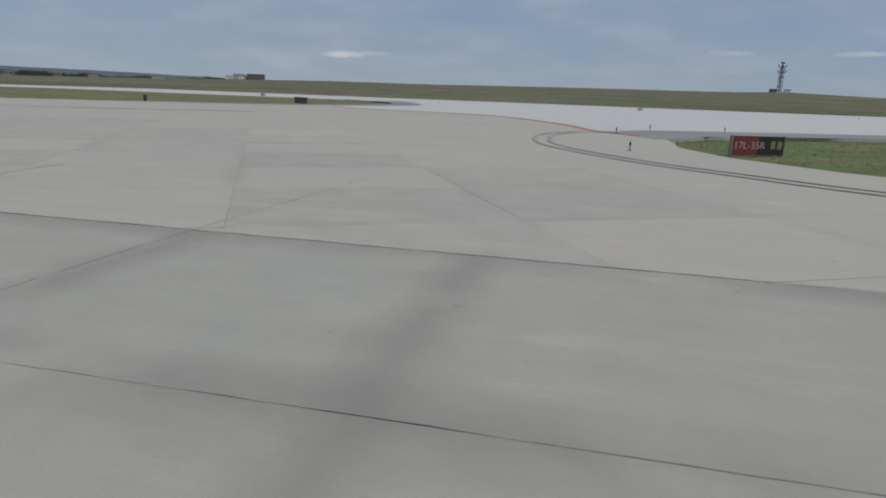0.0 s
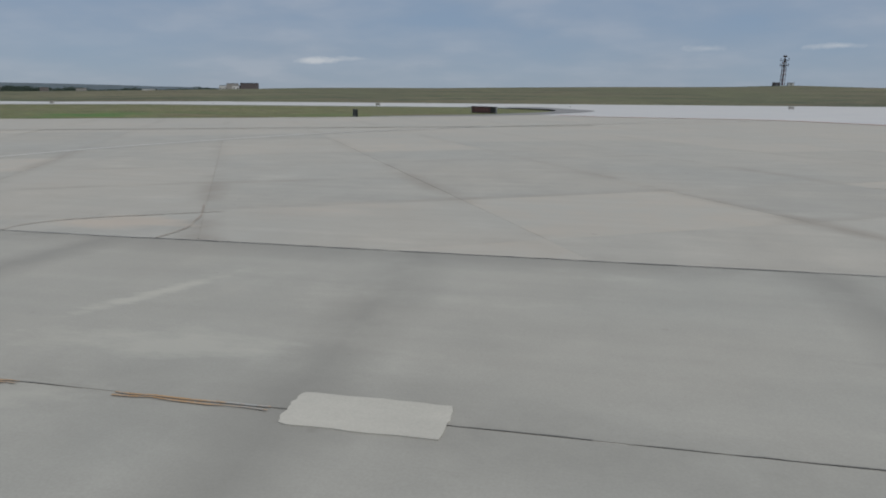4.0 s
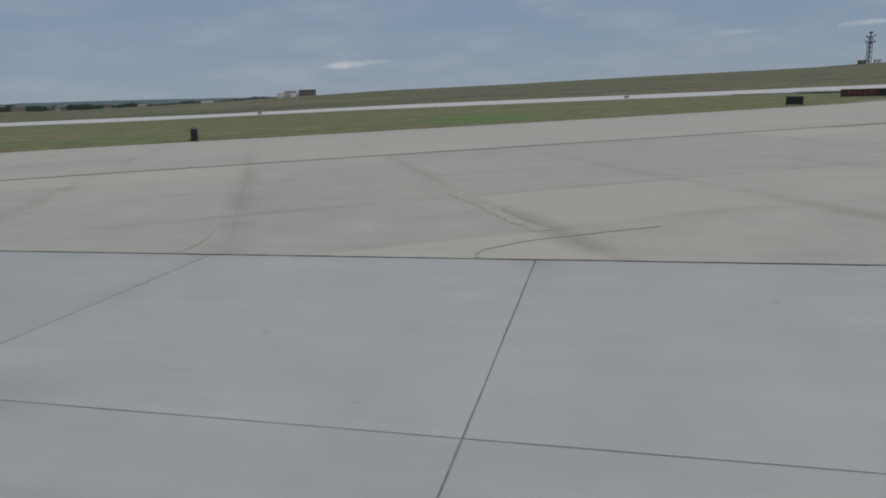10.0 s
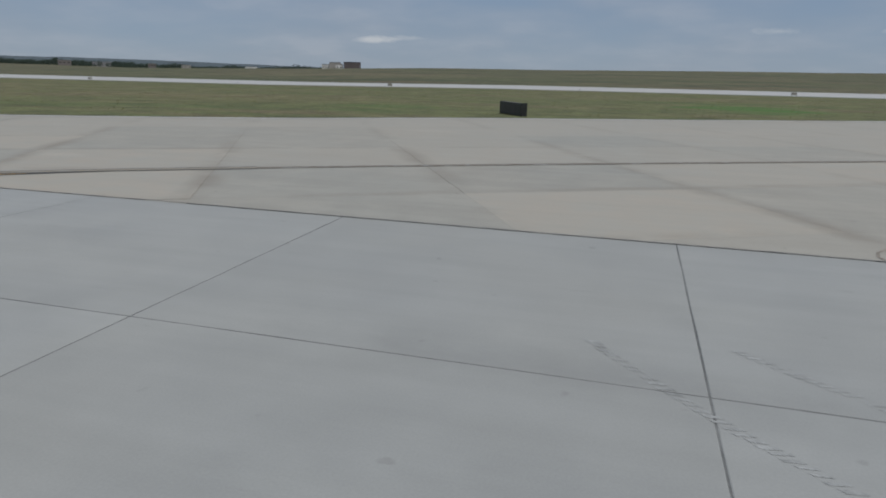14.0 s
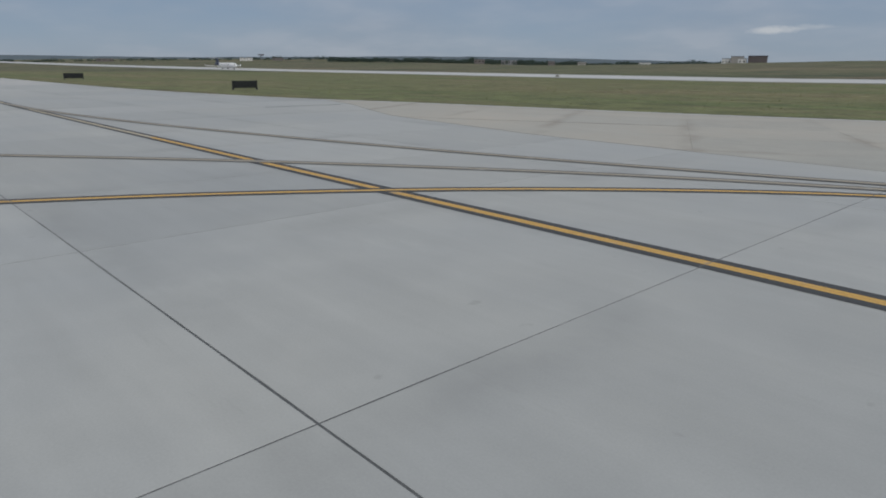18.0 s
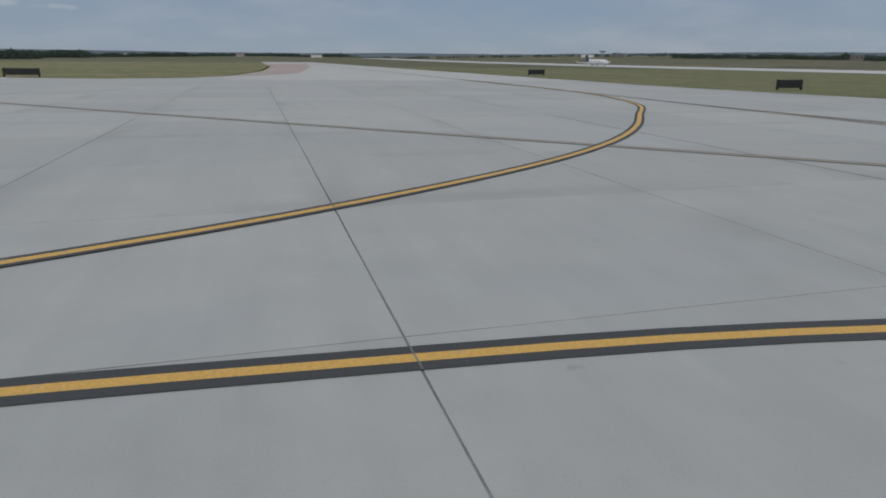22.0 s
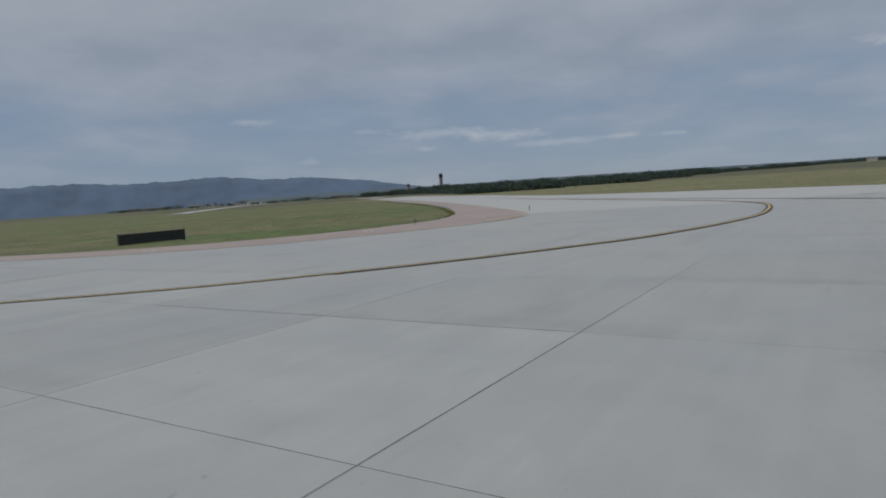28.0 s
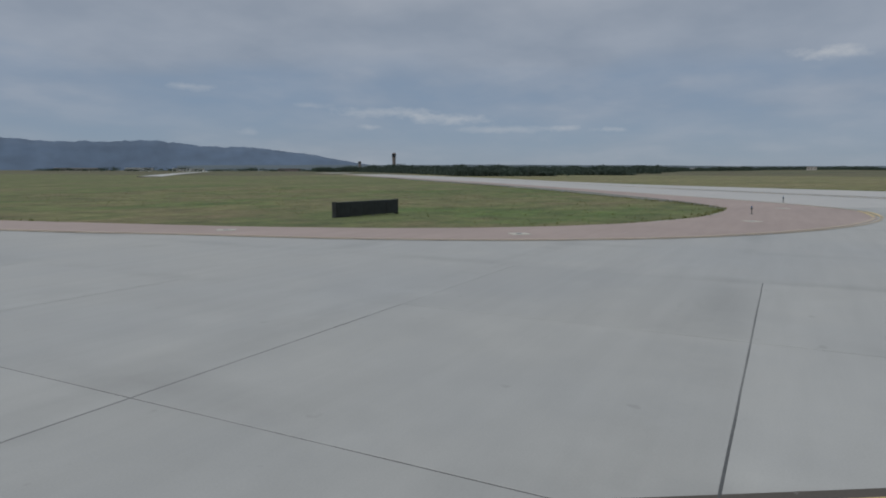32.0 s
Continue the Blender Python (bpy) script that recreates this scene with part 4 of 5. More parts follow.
for pts in ([(-37.7, 6.1), (-37.3, 5.55), (-36.55, 4.66), (-35.85, 3.98), (-35.0, 3.2), (-34.0, 2.3)], [(-36.2, 6.3), (-35.75, 5.88), (-35.1, 5.33), (-34.6, 4.78), (-33.8, 3.92), (-33.0, 3.1)]):
    tread(pts, 0.16)

# dark strip of soil that paints in the shade of grass standing above the pavement
edge = smooth(NORTH_EDGE[:15], 0.8)
soil = []
for i, p in enumerate(edge):
    d = (edge[min(i + 1, len(edge) - 1)] - edge[max(i - 1, 0)]).normalized()
    soil.append(p + Vector((-d.y, d.x)) * 0.2)
ragged_strip([p for p in soil if p.x > -260], 0.4, -0.014, "soil_shade_edge", M_soilshade, "dark strip of soil and painted shade between pavement and grass", "soil", kind="structure", jitter=0.05)

# concrete repair patches along the near joint
for x, w, l in ((5.5, 0.72, 0.44), (11.57, 1.15, 0.6), (17.6, 1.4, 0.55), (24.1, 1.2, 0.55), (30.15, 1.6, 0.6), (37.0, 1.4, 0.6), (43.0, 1.2, 0.6), (49.0, 1.2, 0.6), (54.9, 1.0, 0.62), (60.7, 1.25, 0.62), (67.1, 1.35, 0.66)):
    bm = bmesh.new()
    pts = []
    rough = 0.16 if x < 6 else 0.035
    for k in range(44):
        a = k / 44 * 4
        side, f = int(a), (a - int(a)) * 2 - 1
        px, py = ((f, -1), (1, f), (-f, 1), (-1, -f))[side]
        round_ = 1 - (0.26 if x < 6 else 0.03) * (abs(px * py)) ** 3
        jag = rng.gauss(0, rough) * (0.07 if x < 6 else 0.22) + (0.016 * math.sin(k * 1.3) + rng.gauss(0, 0.008) if x < 6 else 0)
        pts.append((px * (round_ * w / 2 + jag), py * (round_ * l / 2 + jag)))
    prism(bm, pts, -0.03, 0.0175)
    ob = part("repair_patch", bm, M_patch if x < 45 else M_patchgrey)
    ob.location = (x, 5.12, 0)
    tagged(ob, "pale concrete repair patch over a slab joint", "patch", "repair patches")
    for a, b in () if 4 < x < 45 else (((-w / 2, -0.03), (w / 2, -0.05)), ((w * 0.08, -l / 2), (w * 0.02, l / 2))):
        crack = ragged_strip(smooth([a, ((a[0] + b[0]) / 2, (a[1] + b[1]) / 2), b], 0.12), 0.009, 0.019, "crack", M_tar, "", "", jitter=0.006)
        crack.parent = ob


for x, w in ((14.4, 0.75), (16.75, 0.45), (31.35, 0.3), (32.1, 0.8), (33.25, 0.75), (35.4, 1.5)):
    ln = [Vector((x - w / 2 + w * k / 8, 5.04 + rng.uniform(-0.012, 0.012))) for k in range(9)]
    for off in (0.028, -0.022):
        ragged_strip([p + Vector((0, off)) for p in ln], 0.022, 0.0185, "paint_trace", M_orange, "scrap of worn orange paint along a joint", "marking", "paint traces", jitter=0.006, rag=0.6)
# one solid leaf-shaped scrap beside a patch
bm = bmesh.new()
lower = [(28.45 + 0.9 * k / 12, 4.985 + 0.02 * (k / 12) - 0.035 * math.sin(k / 12 * 2.6) + rng.uniform(-0.006, 0.006)) for k in range(13)]
upper = [(28.45 + 0.9 * k / 12, 5.0 + 0.075 * math.sin(k / 12 * 2.3) + rng.uniform(-0.006, 0.006)) for k in range(12, -1, -1)]
prism(bm, lower + upper, 0.0155, 0.0188)
tagged(part("paint_trace", bm, M_orange), "leaf-shaped scrap of orange paint beside a patch", "marking", "paint traces")

# chipped cracks beside the patch where the joints cross
for pts in ([(30.02, 5.45), (30.03, 5.8), (30.0, 6.15), (30.03, 6.5)], [(30.1, 4.8), (30.09, 4.5), (30.12, 4.1)]):
    ragged_strip(smooth(pts, 0.08), 0.012, 0.0185, "chipped_crack", M_tar, "dark chipped crack in worn concrete", "crack", "chipped cracks", jitter=0.004, rag=0.8)


# ---- signs and lights ----
def airfield_sign(x, y, rz, w, h, red=False, d=0.22, face=None, low=0.07):
    """A low airfield sign; its face looks along local -y."""
    root = empty("airfield_sign", x, y, min(0.0, height(x, y) + 0.03), rz)
    part("cabinet", box(bmesh.new(), -w / 2, w / 2, -d / 2, d / 2, low, h, 0.015), M_signblack, root)
    for s in (-1, 1):
        part("end_cap", box(bmesh.new(), s * w / 2 - 0.04, s * w / 2 + 0.04, -d / 2 - 0.02, d / 2 + 0.02, 0.05 if red else -0.12, h + 0.03, 0.01), M_signframe if red else M_signblack, root)
    n = max(2, int(w / 1.1))
    for i in range(n + 1):
        lx = -w / 2 + 0.15 + (w - 0.3) * i / n
        part("leg", tube(bmesh.new(), (lx, 0, -0.1), (lx, 0, 0.26), 0.035), M_signframe, root)
    for i in range(n):
        a, b = -w / 2 + 0.06 + (w - 0.12) * i / n, -w / 2 + 0.06 + (w - 0.12) * (i + 1) / n
        part("panel", box(bmesh.new(), a + 0.01, b - 0.01, -d / 2 - 0.012, -d / 2 - 0.002, low + 0.05, h - 0.05), (face or M_signred) if red and i < n - 1 else M_signblack, root)
        part("back_panel", box(bmesh.new(), a + 0.01, b - 0.01, d / 2 + 0.002, d / 2 + 0.012, low + 0.05, h - 0.05), M_signblack, root)
    return root


def lettering(root, text, x, y, z, size, mat):
    cu = bpy.data.curves.new("lettering", "FONT")
    cu.body, cu.size, cu.extrude, cu.align_x = text, size, 0.004, "CENTER"
    cu.materials.append(mat)
    ob = new("lettering", cu)
    ob.parent = root
    ob.matrix_local = pose(x, y, z, 90, 0, 0)


rs = tagged(airfield_sign(82.75, 40.6, 22, 3.2, 1.12, True), "red runway sign with white lettering on grass", "sign", "airfield signs")
lettering(rs, "17L-35R", -0.55, -0.13, 0.42, 0.56, M_letter)
for k in (0.75, 1.15):
    part("mark", box(bmesh.new(), k, k + 0.26, -0.135, -0.125, 0.42, 0.86), M_dullyellow, rs)
rs2 = tagged(airfield_sign(24.0, 106.5, -46, 6.5, 1.1, True, 0.22, M_signdim), "red runway sign seen across the apron", "sign", "airfield signs")
for k in range(5):
    part("mark", box(bmesh.new(), -2.2 + k * 0.75, -1.8 + k * 0.75, -0.135, -0.125, 0.42, 0.8), M_dimletter, rs2)
for x, y, rz, w, h, d, low in ((-47.1, 53.2, 123, 4.4, 0.97, 0.5, 0.0), (-132, 26.9, 90, 3.0, 1.05, 0.3, 0.22), (-190.8, 23.5, 90, 3.1, 1.12, 0.3, 0.22),
                               (-176.3, -57.4, 72, 4.9, 1.1, 0.3, 0.24), (-115.9, -118.0, 172.4, 6.0, 0.98, 0.32, 0.05), (9.8, 85.0, 120.5, 2.3, 0.95, 0.16, 0.05)):
    tagged(airfield_sign(x, y, rz, w, h, False, d, None, low), "long low black airfield sign standing on grass", "sign", "airfield signs")


def marker_box(x, y, z):
    root = tagged(empty("marker_box", x, y, z), "small tan marker box on legs beside the runway", "marker", "runway markers")
    part("box", box(bmesh.new(), -0.5, 0.5, -0.25, 0.25, 0.3, 0.85, 0.03), M_tanwall, root)
    for s in (-0.45, 0.45):
        part("leg", tube(bmesh.new(), (s, 0, -0.1), (s, 0, 0.32), 0.04), M_signframe, root)


for x in (-182, -94.5, -7, 82):
    marker_box(x, RUN0 - 1.2, height(x, RUN0 - 1.2))


def edge_light(x, y, z=0.0):
    root = tagged(empty("edge_light", x, y, z), "small stake-mounted taxiway edge light", "light", "edge lights")
    part("base", tube(bmesh.new(), (0, 0, -0.05), (0, 0, 0.03), 0.12, 10), M_signframe, root)
    part("stem", tube(bmesh.new(), (0, 0, 0.02), (0, 0, 0.32), 0.025, 8), M_lightbody, root)
    part("head", tube(bmesh.new(), (0, 0, 0.30), (0, 0, 0.40), 0.07, 10, 0.055), M_lightbody, root)
    part("lens", tube(bmesh.new(), (0, 0, 0.40), (0, 0, 0.50), 0.05, 10, 0.025), M_lens, root)


for x, y in ((75.7, 36.3), (78.3, 61.1), (84.7, 62.8), (75.3, 52.5), (-125.3, -95.6), (-144.2, -93.9)):
    edge_light(x, y)
for x in (-330, -230, -137, -50, 37, 125, 210):
    edge_light(x, RUN0 + 0.5, height(x, RUN0 + 0.5) + 0.07)


for x, y in ((-118.7, -95.3), (-106.1, -103.7), (-101.5, -115.8), (-133.4, -93.9), (-98.2, -128.5)):
    pad = tagged(empty("inset_light", x, y, 0, 40), "pale square pad with a flush light in the asphalt shoulder", "light", "inset lights")
    part("pad", box(bmesh.new(), -0.4, 0.4, -0.4, 0.4, -0.03, 0.012, 0.004), M_patch, pad)
    part("lid", tube(bmesh.new(), (0, 0, 0.0), (0, 0, 0.026), 0.16, 12, 0.13), M_signframe, pad)


# ---- lattice tower on the ridge ----
def lattice_tower(x, y):
    z0 = height(x, y)
    root = tagged(empty("lattice_tower", x, y, z0, 25), "tall red and white steel lattice tower on a low hill", "tower")
    top, n = 28.0, 11
    for k in range(4):
        sx, sy = ((-1, -1), (1, -1), (1, 1), (-1, 1))[k]
        part("leg", tube(bmesh.new(), (sx * 1.9, sy * 1.9, 0), (sx * 1.6, sy * 1.6, top), 0.26), M_steel, root)
    for i in range(n):
        za, zb = top * i / n, top * (i + 1) / n
        ra, rb = 1.9 - 0.3 * i / n, 1.9 - 0.3 * (i + 1) / n
        for k in range(4):
            (ax, ay), (bx, by) = (((-1, -1), (1, -1), (1, 1), (-1, 1))[(k + s) % 4] for s in (0, 1))
            part("brace", tube(bmesh.new(), (ax * ra, ay * ra, za), (bx * rb, by * rb, zb), 0.15, 5), M_towerwhite if i % 2 else M_towerred, root)
            part("rail", tube(bmesh.new(), (ax * rb, ay * rb, zb), (bx * rb, by * rb, zb), 0.13, 5), M_steel, root)
    part("stair_core", box(bmesh.new(), -0.5, 0.5, -0.5, 0.5, 0, top), M_steel, root)
    for z in (top * 0.78, top):
        part("platform", box(bmesh.new(), -3.3, 3.3, -3.3, 3.3, z, z + 0.5), M_steel, root)
        for k in range(4):
            sx, sy = ((-1, -1), (1, -1), (1, 1), (-1, 1))[k]
            part("aerial", box(bmesh.new(), sx * 2.9 - 0.35, sx * 2.9 + 0.35, sy * 2.9 - 0.35, sy * 2.9 + 0.35, z + 0.5, z + 2.6, 0.1), M_steel, root)
    part("mast", tube(bmesh.new(), (0, 0, top), (0, 0, top + 4.0), 0.6, 10), M_steel, root)
    part("antenna", box(bmesh.new(), -2.4, 2.4, -0.7, 0.7, top + 3.6, top + 5.6, 0.3), M_steel, root)
    for dx, w, h, wall, label in ((-7.5, 7, 3.2, M_hut, "low dark equipment hut at the foot of the tower"), (8.0, 6, 2.8, M_whitewall, "low white equipment hut at the foot of the tower")):
        hut = tagged(empty("equipment_hut", x + dx, y - 4, height(x + dx, y - 4)), label, "hut")
        part("wall", box(bmesh.new(), -w / 2, w / 2, -3, 3, -0.5, h), wall, hut)
        part("roof", box(bmesh.new(), -w / 2 - 0.3, w / 2 + 0.3, -3.3, 3.3, h, h + 0.4), M_roof, hut)
        part("door", box(bmesh.new(), -0.6, 0.6, -3.12, -3.02, 0, 2.1), M_signframe, hut)


lattice_tower(271, 852)


def building(name, x, y, rz, w, d, h, wall, roof, label, windows=0, pitched=0.0, doors=0):
    root = tagged(empty(name, x, y, height(x, y) - 0.3, rz), label, "building")
    part("wall", box(bmesh.new(), -w / 2, w / 2, -d / 2, d / 2, 0, h), wall, root)
    bm = bmesh.new()
    if pitched:
        prof = [(-d / 2 - 0.4, h), (d / 2 + 0.4, h), (0, h + pitched)]
        a = [bm.verts.new((-w / 2 - 0.3, yy, zz)) for yy, zz in prof]
        b = [bm.verts.new((w / 2 + 0.3, yy, zz)) for yy, zz in prof]
        for i in range(3):
            j = (i + 1) % 3
            bm.faces.new((a[i], b[i], b[j], a[j]))
        bm.faces.new(a[::-1])
        bm.faces.new(b)
    else:
        box(bm, -w / 2 - 0.4, w / 2 + 0.4, -d / 2 - 0.4, d / 2 + 0.4, h, h + 0.6)
    part("roof", bm, roof, root)
    for i in range(windows):
        cx = -w / 2 + w * (i + 0.5) / windows
        part("window", box(bmesh.new(), cx - w / windows * 0.2, cx + w / windows * 0.2, -d / 2 - 0.12, -d / 2 - 0.02, h * 0.5, h * 0.68), M_darkglass, root)
    for i in range(doors):
        cx = -w / 2 + w * (i + 0.5) / doors
        part("hangar_door", box(bmesh.new(), cx - w / doors * 0.38, cx + w / doors * 0.38, -d / 2 - 0.2, -d / 2 - 0.03, 0, h * 0.7), M_darkglass, root)
    return root


building("hangar", -482, 1010, 20, 25, 26, 13, M_darkbrown, M_steel, "large dark brown flat-roofed hangar on the prairie", 0, 0, 0)
building("annex", -500.5, 1001, 20, 11, 14, 9.5, M_whitewall, M_roof, "white annex between a hangar and a workshop", 2)
building("workshop", -514, 1014, 20, 17, 18, 13.0, M_tanwall, M_roof, "pale tan workshop building beside a hangar", 0)
building("shed", -530, 1014, 20, 13, 12, 10.0, M_whitewall, M_roof, "low white shed beside a workshop", 3)


def polar(az, d):
    """A place at an azimuth (degrees, anticlockwise from +y) and distance from the turn."""
    return -60 - d * math.sin(radians(az)), d * math.cos(radians(az))


for az, d, w, dd, h, wall, n in ((31, 1200, 26, 14, 5, M_whitewall, 4), (36, 1250, 20, 12, 6, M_tanwall, 4), (38.5, 1250, 16, 10, 7, M_brown, 3), (42, 1300, 40, 16, 7, M_roof, 5),
                                 (44.5, 1300, 26, 16, 8, M_brown, 3), (52, 1400, 20, 12, 5, M_tanwall, 3), (63.7, 1480, 26, 16, 5, M_whitewall, 4), (61.2, 1480, 22, 12, 5, M_brown, 3),
                                 (74, 1500, 30, 14, 5, M_brown, 3), (86, 1500, 24, 12, 5, M_whitewall, 4), (92, 1450, 16, 12, 6, M_tanwall, 3), (97, 1500, 26, 12, 6, M_tanwall, 4),
                                 (100, 1500, 20, 12, 6, M_whitewall, 3), (129.5, 1560, 60, 20, 5, M_tanwall, 6), (132.5, 1650, 50, 20, 6, M_brown, 6), (140, 1750, 70, 22, 6, M_whitewall, 9),
                                 (143.4, 1800, 60, 22, 7, M_whitewall, 6), (147.5, 1800, 90, 22, 6, M_tanwall, 8), (124.5, 1450, 40, 18, 9, M_brown, 4), (126.6, 1400, 26, 16, 8, M_darkbrown, 3),
                                 (122.0, 1180, 22, 12, 5, M_tanwall, 3), (120.4, 1150, 20, 10, 4, M_whitewall, 3), (123.6, 1230, 16, 10, 5, M_brown, 2), (106.4, 1100, 12, 8, 3, M_whitewall, 2)):
    x, y = polar(az, d)
    h += 0.8
    w *= 0.75 if az < 60 else 1.0
    building("house" if w < 25 else "hall", x, y, az, w, dd, h, wall, M_roof, "low flat-roofed building far across the field" if h < 9 else "distant pitched-roof hall across the airfield", n, 0 if h < 9 else 2.0)


def control_tower(x, y, total, r):
    z0 = height(x, y) - 0.5
    root = tagged(empty("control_tower", x, y, z0), "brownish airport control tower with dark glazed cab", "control tower")
    part("shaft", tube(bmesh.new(), (0, 0, 0), (0, 0, total * 0.74), r, 12, r * 0.9), M_brown, root)
    part("collar", tube(bmesh.new(), (0, 0, total * 0.74), (0, 0, total * 0.78), r * 0.95, 12, r * 1.1), M_brown, root)
    part("cab", tube(bmesh.new(), (0, 0, total * 0.78), (0, 0, total * 0.93), r * 1.02, 12, r * 1.12), M_darkglass, root)
    part("roof", tube(bmesh.new(), (0, 0, total * 0.93), (0, 0, total * 0.98), r * 1.1, 12, r * 0.8), M_brown, root)
    part("mast", tube(bmesh.new(), (0, 0, total * 0.97), (0, 0, total), 0.5, 6), M_steel, root)


control_tower(-1339, -869, 43, 4.1)
control_tower(-1384, -992, 25, 3.4)


def radar(x, y, rz):
    root = tagged(empty("radar", x, y, height(x, y) - 0.3, rz), "rotating radar antenna on a short lattice mast", "radar")
    for sx, sy in ((-1, -1), (1, -1), (1, 1), (-1, 1)):
        part("leg", tube(bmesh.new(), (sx * 2.4, sy * 2.4, 0), (sx * 1.6, sy * 1.6, 9.5), 0.25), M_steel, root)
    part("platform", box(bmesh.new(), -2.6, 2.6, -2.6, 2.6, 9.5, 10.2), M_steel, root)
    part("antenna", box(bmesh.new(), -6.5, 6.5, -0.6, 0.6, 11.0, 13.2, 0.2), M_hut, root)
    part("pedestal", tube(bmesh.new(), (0, 0, 10.2), (0, 0, 11.2), 0.8, 10), M_steel, root)


radar(*polar(62.5, 1480), 62)

# ---- aircraft on the runway ----
def jet(x, y, rz):
    root = tagged(empty("jet", x, y, height(x, y) + 0.08, rz), "white twin-engined regional jet rolling on the runway", "aircraft")
    prof = [(13.4, 0.05, 1.9), (13.0, 0.5, 1.95), (12.0, 0.95, 2.1), (10.5, 1.3, 2.25), (8, 1.35, 2.3), (-6, 1.35, 2.3), (-9, 1.15, 2.55), (-11.5, 0.75, 2.9), (-13.2, 0.3, 3.2)]
    bm = bmesh.new()
    rings = [[bm.verts.new((px, r * math.cos(i * math.pi / 8), zc + r * math.sin(i * math.pi / 8))) for i in range(16)] for px, r, zc in prof]
    for a, b in zip(rings, rings[1:]):
        for i in range(16):
            j = (i + 1) % 16
            bm.faces.new((a[i], a[j], b[j], b[i]))
    bm.faces.new(rings[0][::-1])
    bm.faces.new(rings[-1])
    for f in bm.faces:
        f.smooth = True
    fus = part("fuselage", bm, M_aircraft, root)
    for i in range(14):
        for s in (-1, 1):
            part("cabin_window", box(bmesh.new(), 7.2 - i * 0.95, 7.5 - i * 0.95, s * 1.33 - 0.03, s * 1.33 + 0.03, 2.45, 2.8), M_darkglass, fus)
    part("windscreen", box(bmesh.new(), 11.6, 12.3, -0.75, 0.75, 2.55, 2.95, 0.1), M_darkglass, fus)

    def plate(name, pts, t, mat):
        bm = bmesh.new()
        a = [bm.verts.new((p[0], p[1], p[2] - t)) for p in pts]
        b = [bm.verts.new((p[0], p[1], p[2] + t)) for p in pts]
        bm.faces.new(b)
        bm.faces.new(a[::-1])
        for i in range(len(pts)):
            j = (i + 1) % len(pts)
            bm.faces.new((a[i], a[j], b[j], b[i]))
        bmesh.ops.recalc_face_normals(bm, faces=bm.faces)
        part(name, bm, mat, root)

    for s in (-1, 1):
        plate("wing", [(2.2, s * 1.0, 1.5), (-2.6, s * 1.0, 1.5), (-4.0, s * 10.6, 1.95), (-2.7, s * 10.6, 1.95)], 0.14, M_aircraft)
        plate("winglet", [(-2.8, s * 10.5, 1.95), (-4.0, s * 10.5, 1.95), (-4.5, s * 10.9, 3.0), (-4.0, s * 10.9, 3.0)], 0.05, M_aircraft)
        bm = tube(bmesh.new(), (-6.4, s * 2.1, 2.9), (-9.6, s * 2.1, 3.0), 0.75, 14, 0.5)
        part("engine", bm, M_aircraftdark, root)
        plate("tailplane", [(-11.4, s * 0.1, 6.2), (-13.0, s * 0.1, 6.2), (-13.8, s * 4.2, 6.25), (-13.0, s * 4.2, 6.25)], 0.09, M_aircraft)
    bm = bmesh.new()
    fin = [(-8.6, 3.4), (-12.6, 3.3), (-13.6, 6.3), (-11.2, 6.3)]
    a = [bm.verts.new((px, -0.14, pz)) for px, pz in fin]
    b = [bm.verts.new((px, 0.14, pz)) for px, pz in fin]
    bm.faces.new(a)
    bm.faces.new(b[::-1])
    for i in range(4):
        bm.faces.new((a[i], b[i], b[(i + 1) % 4], a[(i + 1) % 4]))
    bmesh.ops.recalc_face_normals(bm, faces=bm.faces)
    part("fin", bm, M_aircraftdark, root, "dark blue tail fin")
    for px, py in ((10.2, 0), (-1.6, 1.6), (-1.6, -1.6)):
        part("strut", tube(bmesh.new(), (px, py, 0.4), (px, py, 1.4), 0.09), M_signframe, root)
        part("wheel", tube(bmesh.new(), (px, py - 0.2, 0.42), (px, py + 0.2, 0.42), 0.42, 14), M_tyre, root)


jet(-430, 164, 0)


# ---- far woods and mountains ----
def leaf_clumps(name, spots, size, mat, label, category):
    """Many small leaf clumps at the given places: x, y, z, spread."""
    r = random.Random(7)
    verts, faces = [], []
    for x, y, z, sx, sz in spots:
        for k in range(16):
            c = Vector((x + r.gauss(0, sx), y + r.gauss(0, sx), z + sz * r.random()))
            for m in range(4):
                d1 = Vector((r.uniform(-1, 1), r.uniform(-1, 1), r.uniform(-1, 1))).normalized() * size * r.uniform(0.6, 1.3)
                d2 = Vector((r.uniform(-1, 1), r.uniform(-1, 1), r.uniform(-1, 1))).normalized() * size * r.uniform(0.6, 1.3)
                o = c + Vector((r.uniform(-1, 1), r.uniform(-1, 1), r.uniform(-0.6, 0.6))) * size
                b = len(verts)
                verts += [tuple(o), tuple(o + d1), tuple(o + d1 * 0.4 + d2), tuple(o + d2)]
                faces.append((b, b + 1, b + 2, b + 3))
    me = bpy.data.meshes.new(name)
    me.from_pydata(verts, [], faces)
    me.materials.append(mat)
    return tagged(new(name, me), label, category, kind="stuff")


def wood(a0, a1, d0, d1, n, h, seed):
    r = random.Random(seed)
    spots = []
    for _ in range(n):
        az, d = r.uniform(a0, a1), r.uniform(d0, d1)
        x, y = polar(az, d)
        hh = h * r.uniform(0.6, 1.0) * (0.8 + (0.3 if seed in (1, 11, 12, 13, 14) else 0.6) * noise.noise((az * 0.9, seed, 0.5)) + 0.2 * noise.noise((az * 3.1, seed, 2.5)))
        spots.append((x, y, height(x, y) + 0.1 * hh, 3.2, hh * 0.85))
    return spots


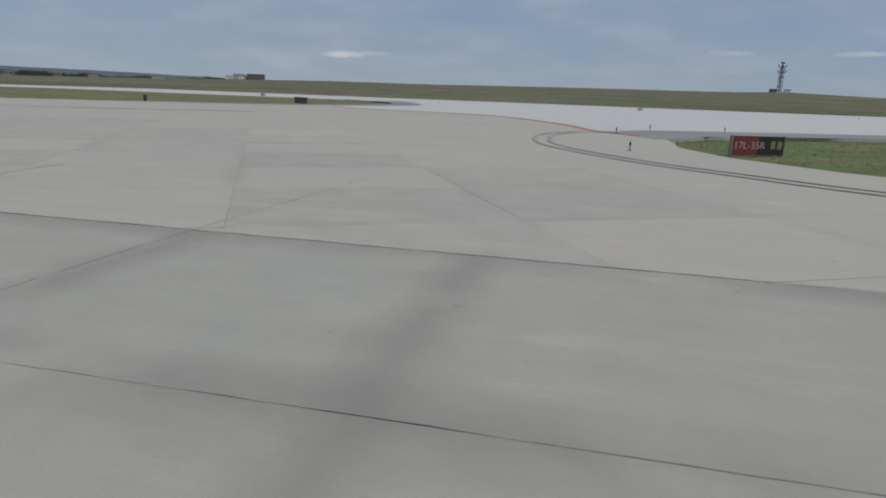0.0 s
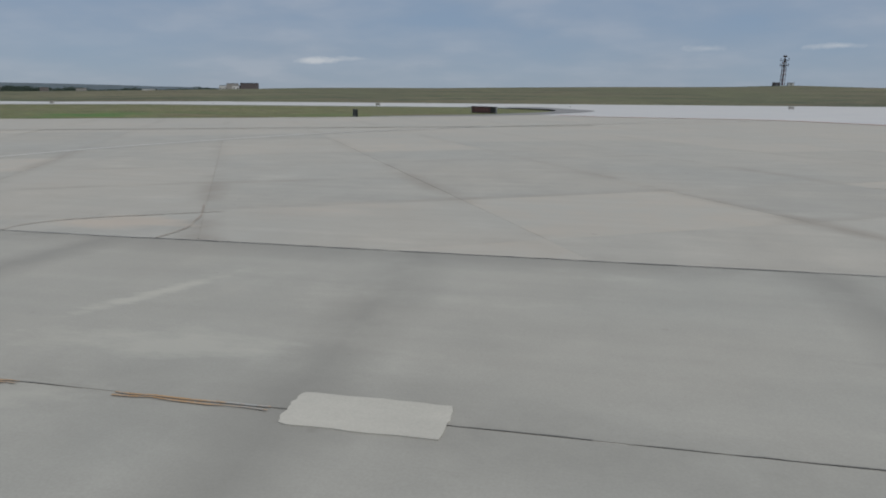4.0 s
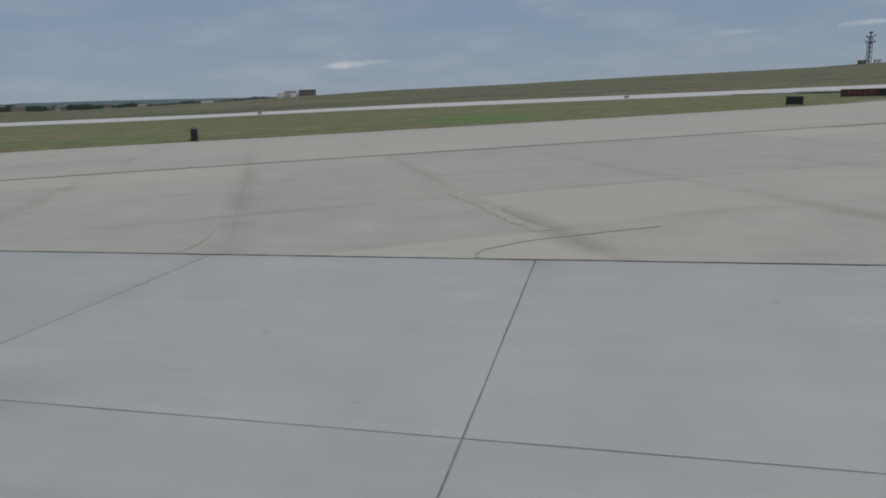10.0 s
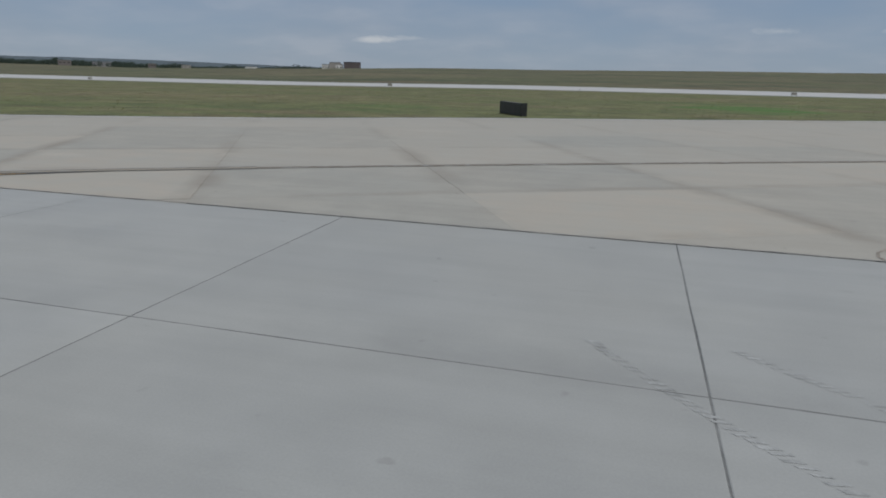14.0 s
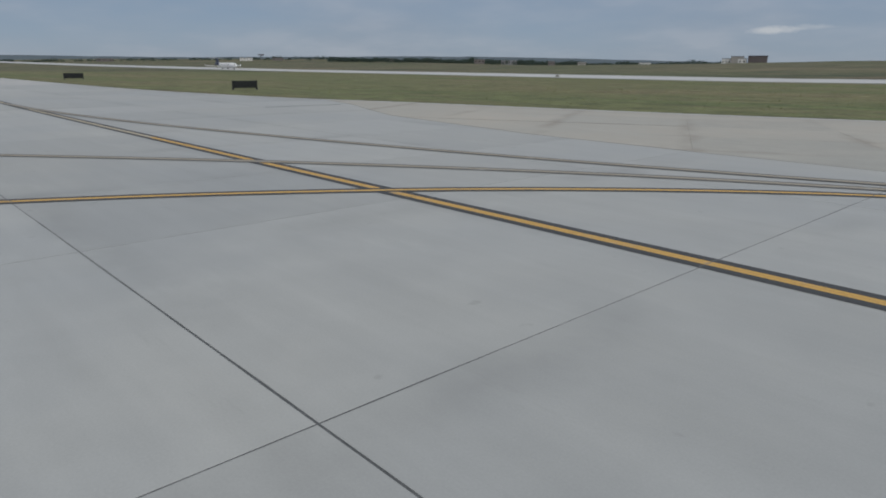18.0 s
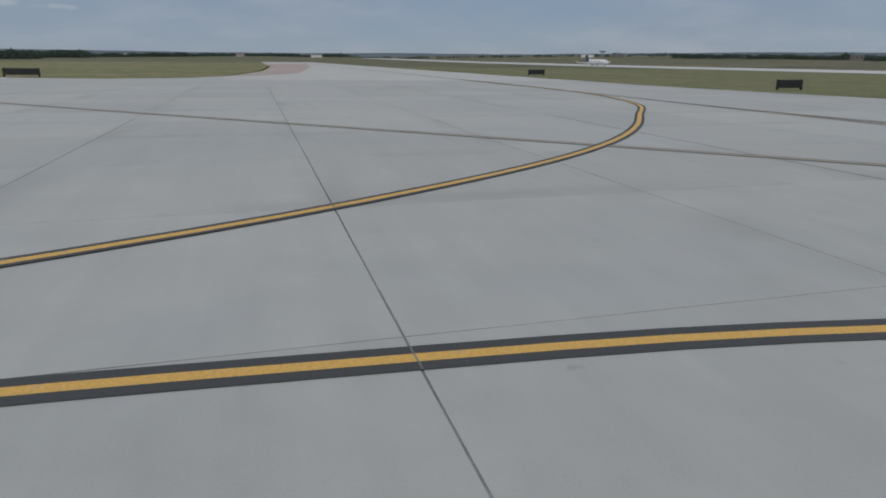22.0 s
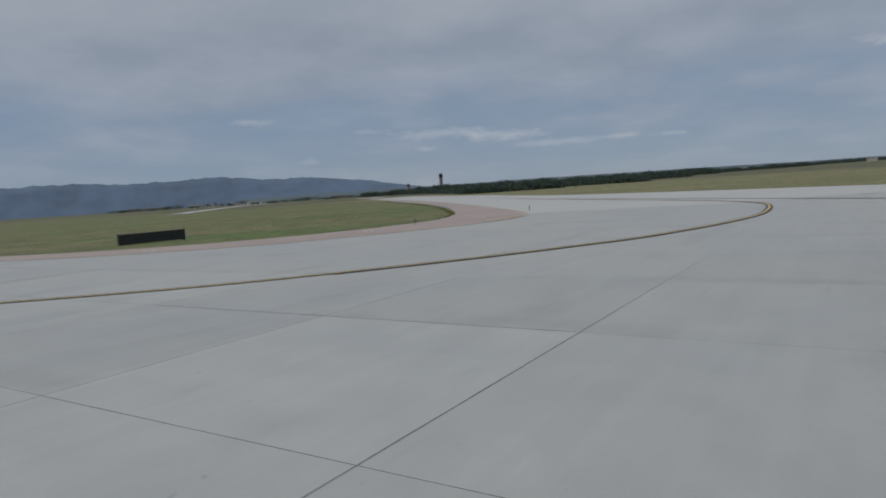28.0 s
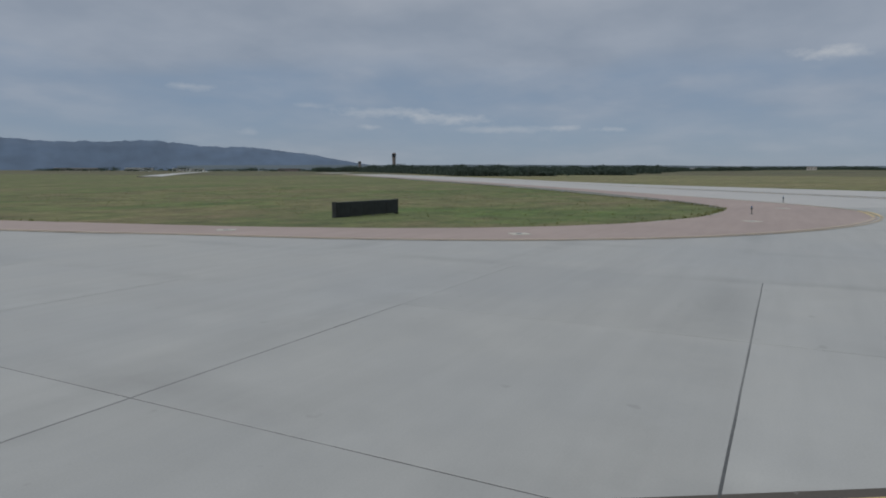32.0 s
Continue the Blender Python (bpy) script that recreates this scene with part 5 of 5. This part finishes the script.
spots = wood(103, 127, 1280, 1420, 1900, 15, 1) + wood(103, 127.5, 930, 1250, 1100, 8, 11) + wood(107, 126.5, 640, 900, 1000, 6.5, 12) + wood(96, 104, 1400, 1600, 420, 10, 21) + wood(80, 97, 1600, 1800, 420, 9, 22) + wood(40, 57, 1330, 1500, 560, 10, 2) + wood(25, 44, 1250, 1400, 330, 10, 3) + wood(56, 101, 1500, 1800, 200, 7, 4)
spots += wood(127, 150, 1600, 1800, 160, 10, 5) + wood(119.5, 126.5, 400, 640, 620, 4.2, 13) + wood(112, 120, 480, 700, 420, 4.2, 14) + wood(126.5, 131, 1200, 1420, 200, 9, 15)
leaf_clumps("far_woods", spots, 1.5, M_leaf, "dark green belt of distant woods", "woods")


def mountains(name, a0, a1, d, prof, mat, label):
    """A ridge round part of the horizon; prof gives its height in metres at even steps."""
    n = 260
    verts, faces = [], []
    for i in range(n + 1):
        f = i / n
        az = a0 + (a1 - a0) * f
        k = f * (len(prof) - 1)
        j = min(int(k), len(prof) - 2)
        h = prof[j] + (prof[j + 1] - prof[j]) * (k - j)
        h *= 1 + 0.045 * noise.noise((f * 23, 1.3, d)) + 0.055 * noise.noise((f * 61, 5.1, d)) + 0.03 * noise.noise((f * 150, 3.1, d))
        for m, (dd, hh) in enumerate(((-260, -6), (-150, 0.35), (-60, 0.75), (0, 1.0), (160, 0.2))):
            x, y = polar(az, d + dd + 14 * noise.noise((f * 25, m, 2)))
            verts.append((x, y, hh if m == 0 else h * (hh + (0.02 * noise.noise((f * 30, m, 7)) if m < 3 else 0))))
    for i in range(n):
        for m in range(4):
            a = i * 5 + m
            faces.append((a, a + 5, a + 6, a + 1))
    me = bpy.data.meshes.new(name)
    me.from_pydata(verts, [], faces)
    me.materials.append(mat)
    for p in me.polygons:
        p.use_smooth = True
    tagged(new(name, me), label, "mountains", kind="structure")


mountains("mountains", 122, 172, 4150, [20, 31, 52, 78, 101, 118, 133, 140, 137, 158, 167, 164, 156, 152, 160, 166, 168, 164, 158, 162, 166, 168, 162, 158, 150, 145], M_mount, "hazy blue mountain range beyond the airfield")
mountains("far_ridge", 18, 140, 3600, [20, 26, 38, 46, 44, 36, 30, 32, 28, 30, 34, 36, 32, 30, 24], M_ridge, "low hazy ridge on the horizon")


# ---- grass tufts ----
PAVED = outline()


def inside(x, y, poly):
    hit = False
    for (x0, y0), (x1, y1) in zip(poly, poly[1:] + poly[:1]):
        if (y0 > y) != (y1 > y) and x < (x1 - x0) * (y - y0) / (y1 - y0) + x0:
            hit = not hit
    return hit


def tufts():
    r = random.Random(12)
    verts, faces = [], []

    def tuft(x, y, h):
        z = height(x, y)
        for _ in range(5):
            a = r.uniform(0, 6.283)
            dx, dy = math.cos(a), math.sin(a)
            w, lean = h * r.uniform(0.15, 0.35), h * r.uniform(0.5, 1.3)
            ox, oy = x + r.gauss(0, h * 0.5), y + r.gauss(0, h * 0.5)
            b = len(verts)
            verts.extend([(ox - dy * w, oy + dx * w, z), (ox + dy * w, oy - dx * w, z), (ox + dx * lean, oy + dy * lean, z + h * r.uniform(0.6, 1.1))])
            faces.append((b, b + 1, b + 2))

    # ragged fringe along the paved edges; d is how far into the grass
    for edge, side, x0, x1 in ((NORTH_EDGE, 1, -230, 38), (EAST_EDGE, 1, 70, 200), (SW_EDGE, 1, -300, -90), (W_EDGE, 1, -300, -160)):
        ln = smooth(edge, 0.35)
        for i in range(1, len(ln)):
            p = ln[i]
            if not x0 <= p.x <= x1:
                continue
            d = (ln[i] - ln[i - 1]).normalized()
            for _ in range(2):
                q = p + Vector((-d.y, d.x)) * abs(r.gauss(0.05, 0.5)) * side
                tuft(q.x, q.y, r.uniform(0.05, 0.17))
    # scattered over the nearer grass
    for cx0, cx1, cy0, cy1, n in ((-140, 38, 14, 142, 7000), (78, 120, 20, 62, 3500), (-170, -98, -175, -97, 4000), (-260, -165, -120, -24, 2000)):
        for _ in range(n):
            x, y = r.uniform(cx0, cx1), r.uniform(cy0, cy1)
            if not inside(x, y, PAVED):
                tuft(x, y, r.uniform(0.03, 0.10))
    me = bpy.data.meshes.new("grass_tufts")
    me.from_pydata(verts, [], faces)
    me.materials.append(M_blade)
    tagged(new("grass_tufts", me), "ragged tufts of green and straw grass", "grass", kind="stuff")


tufts()
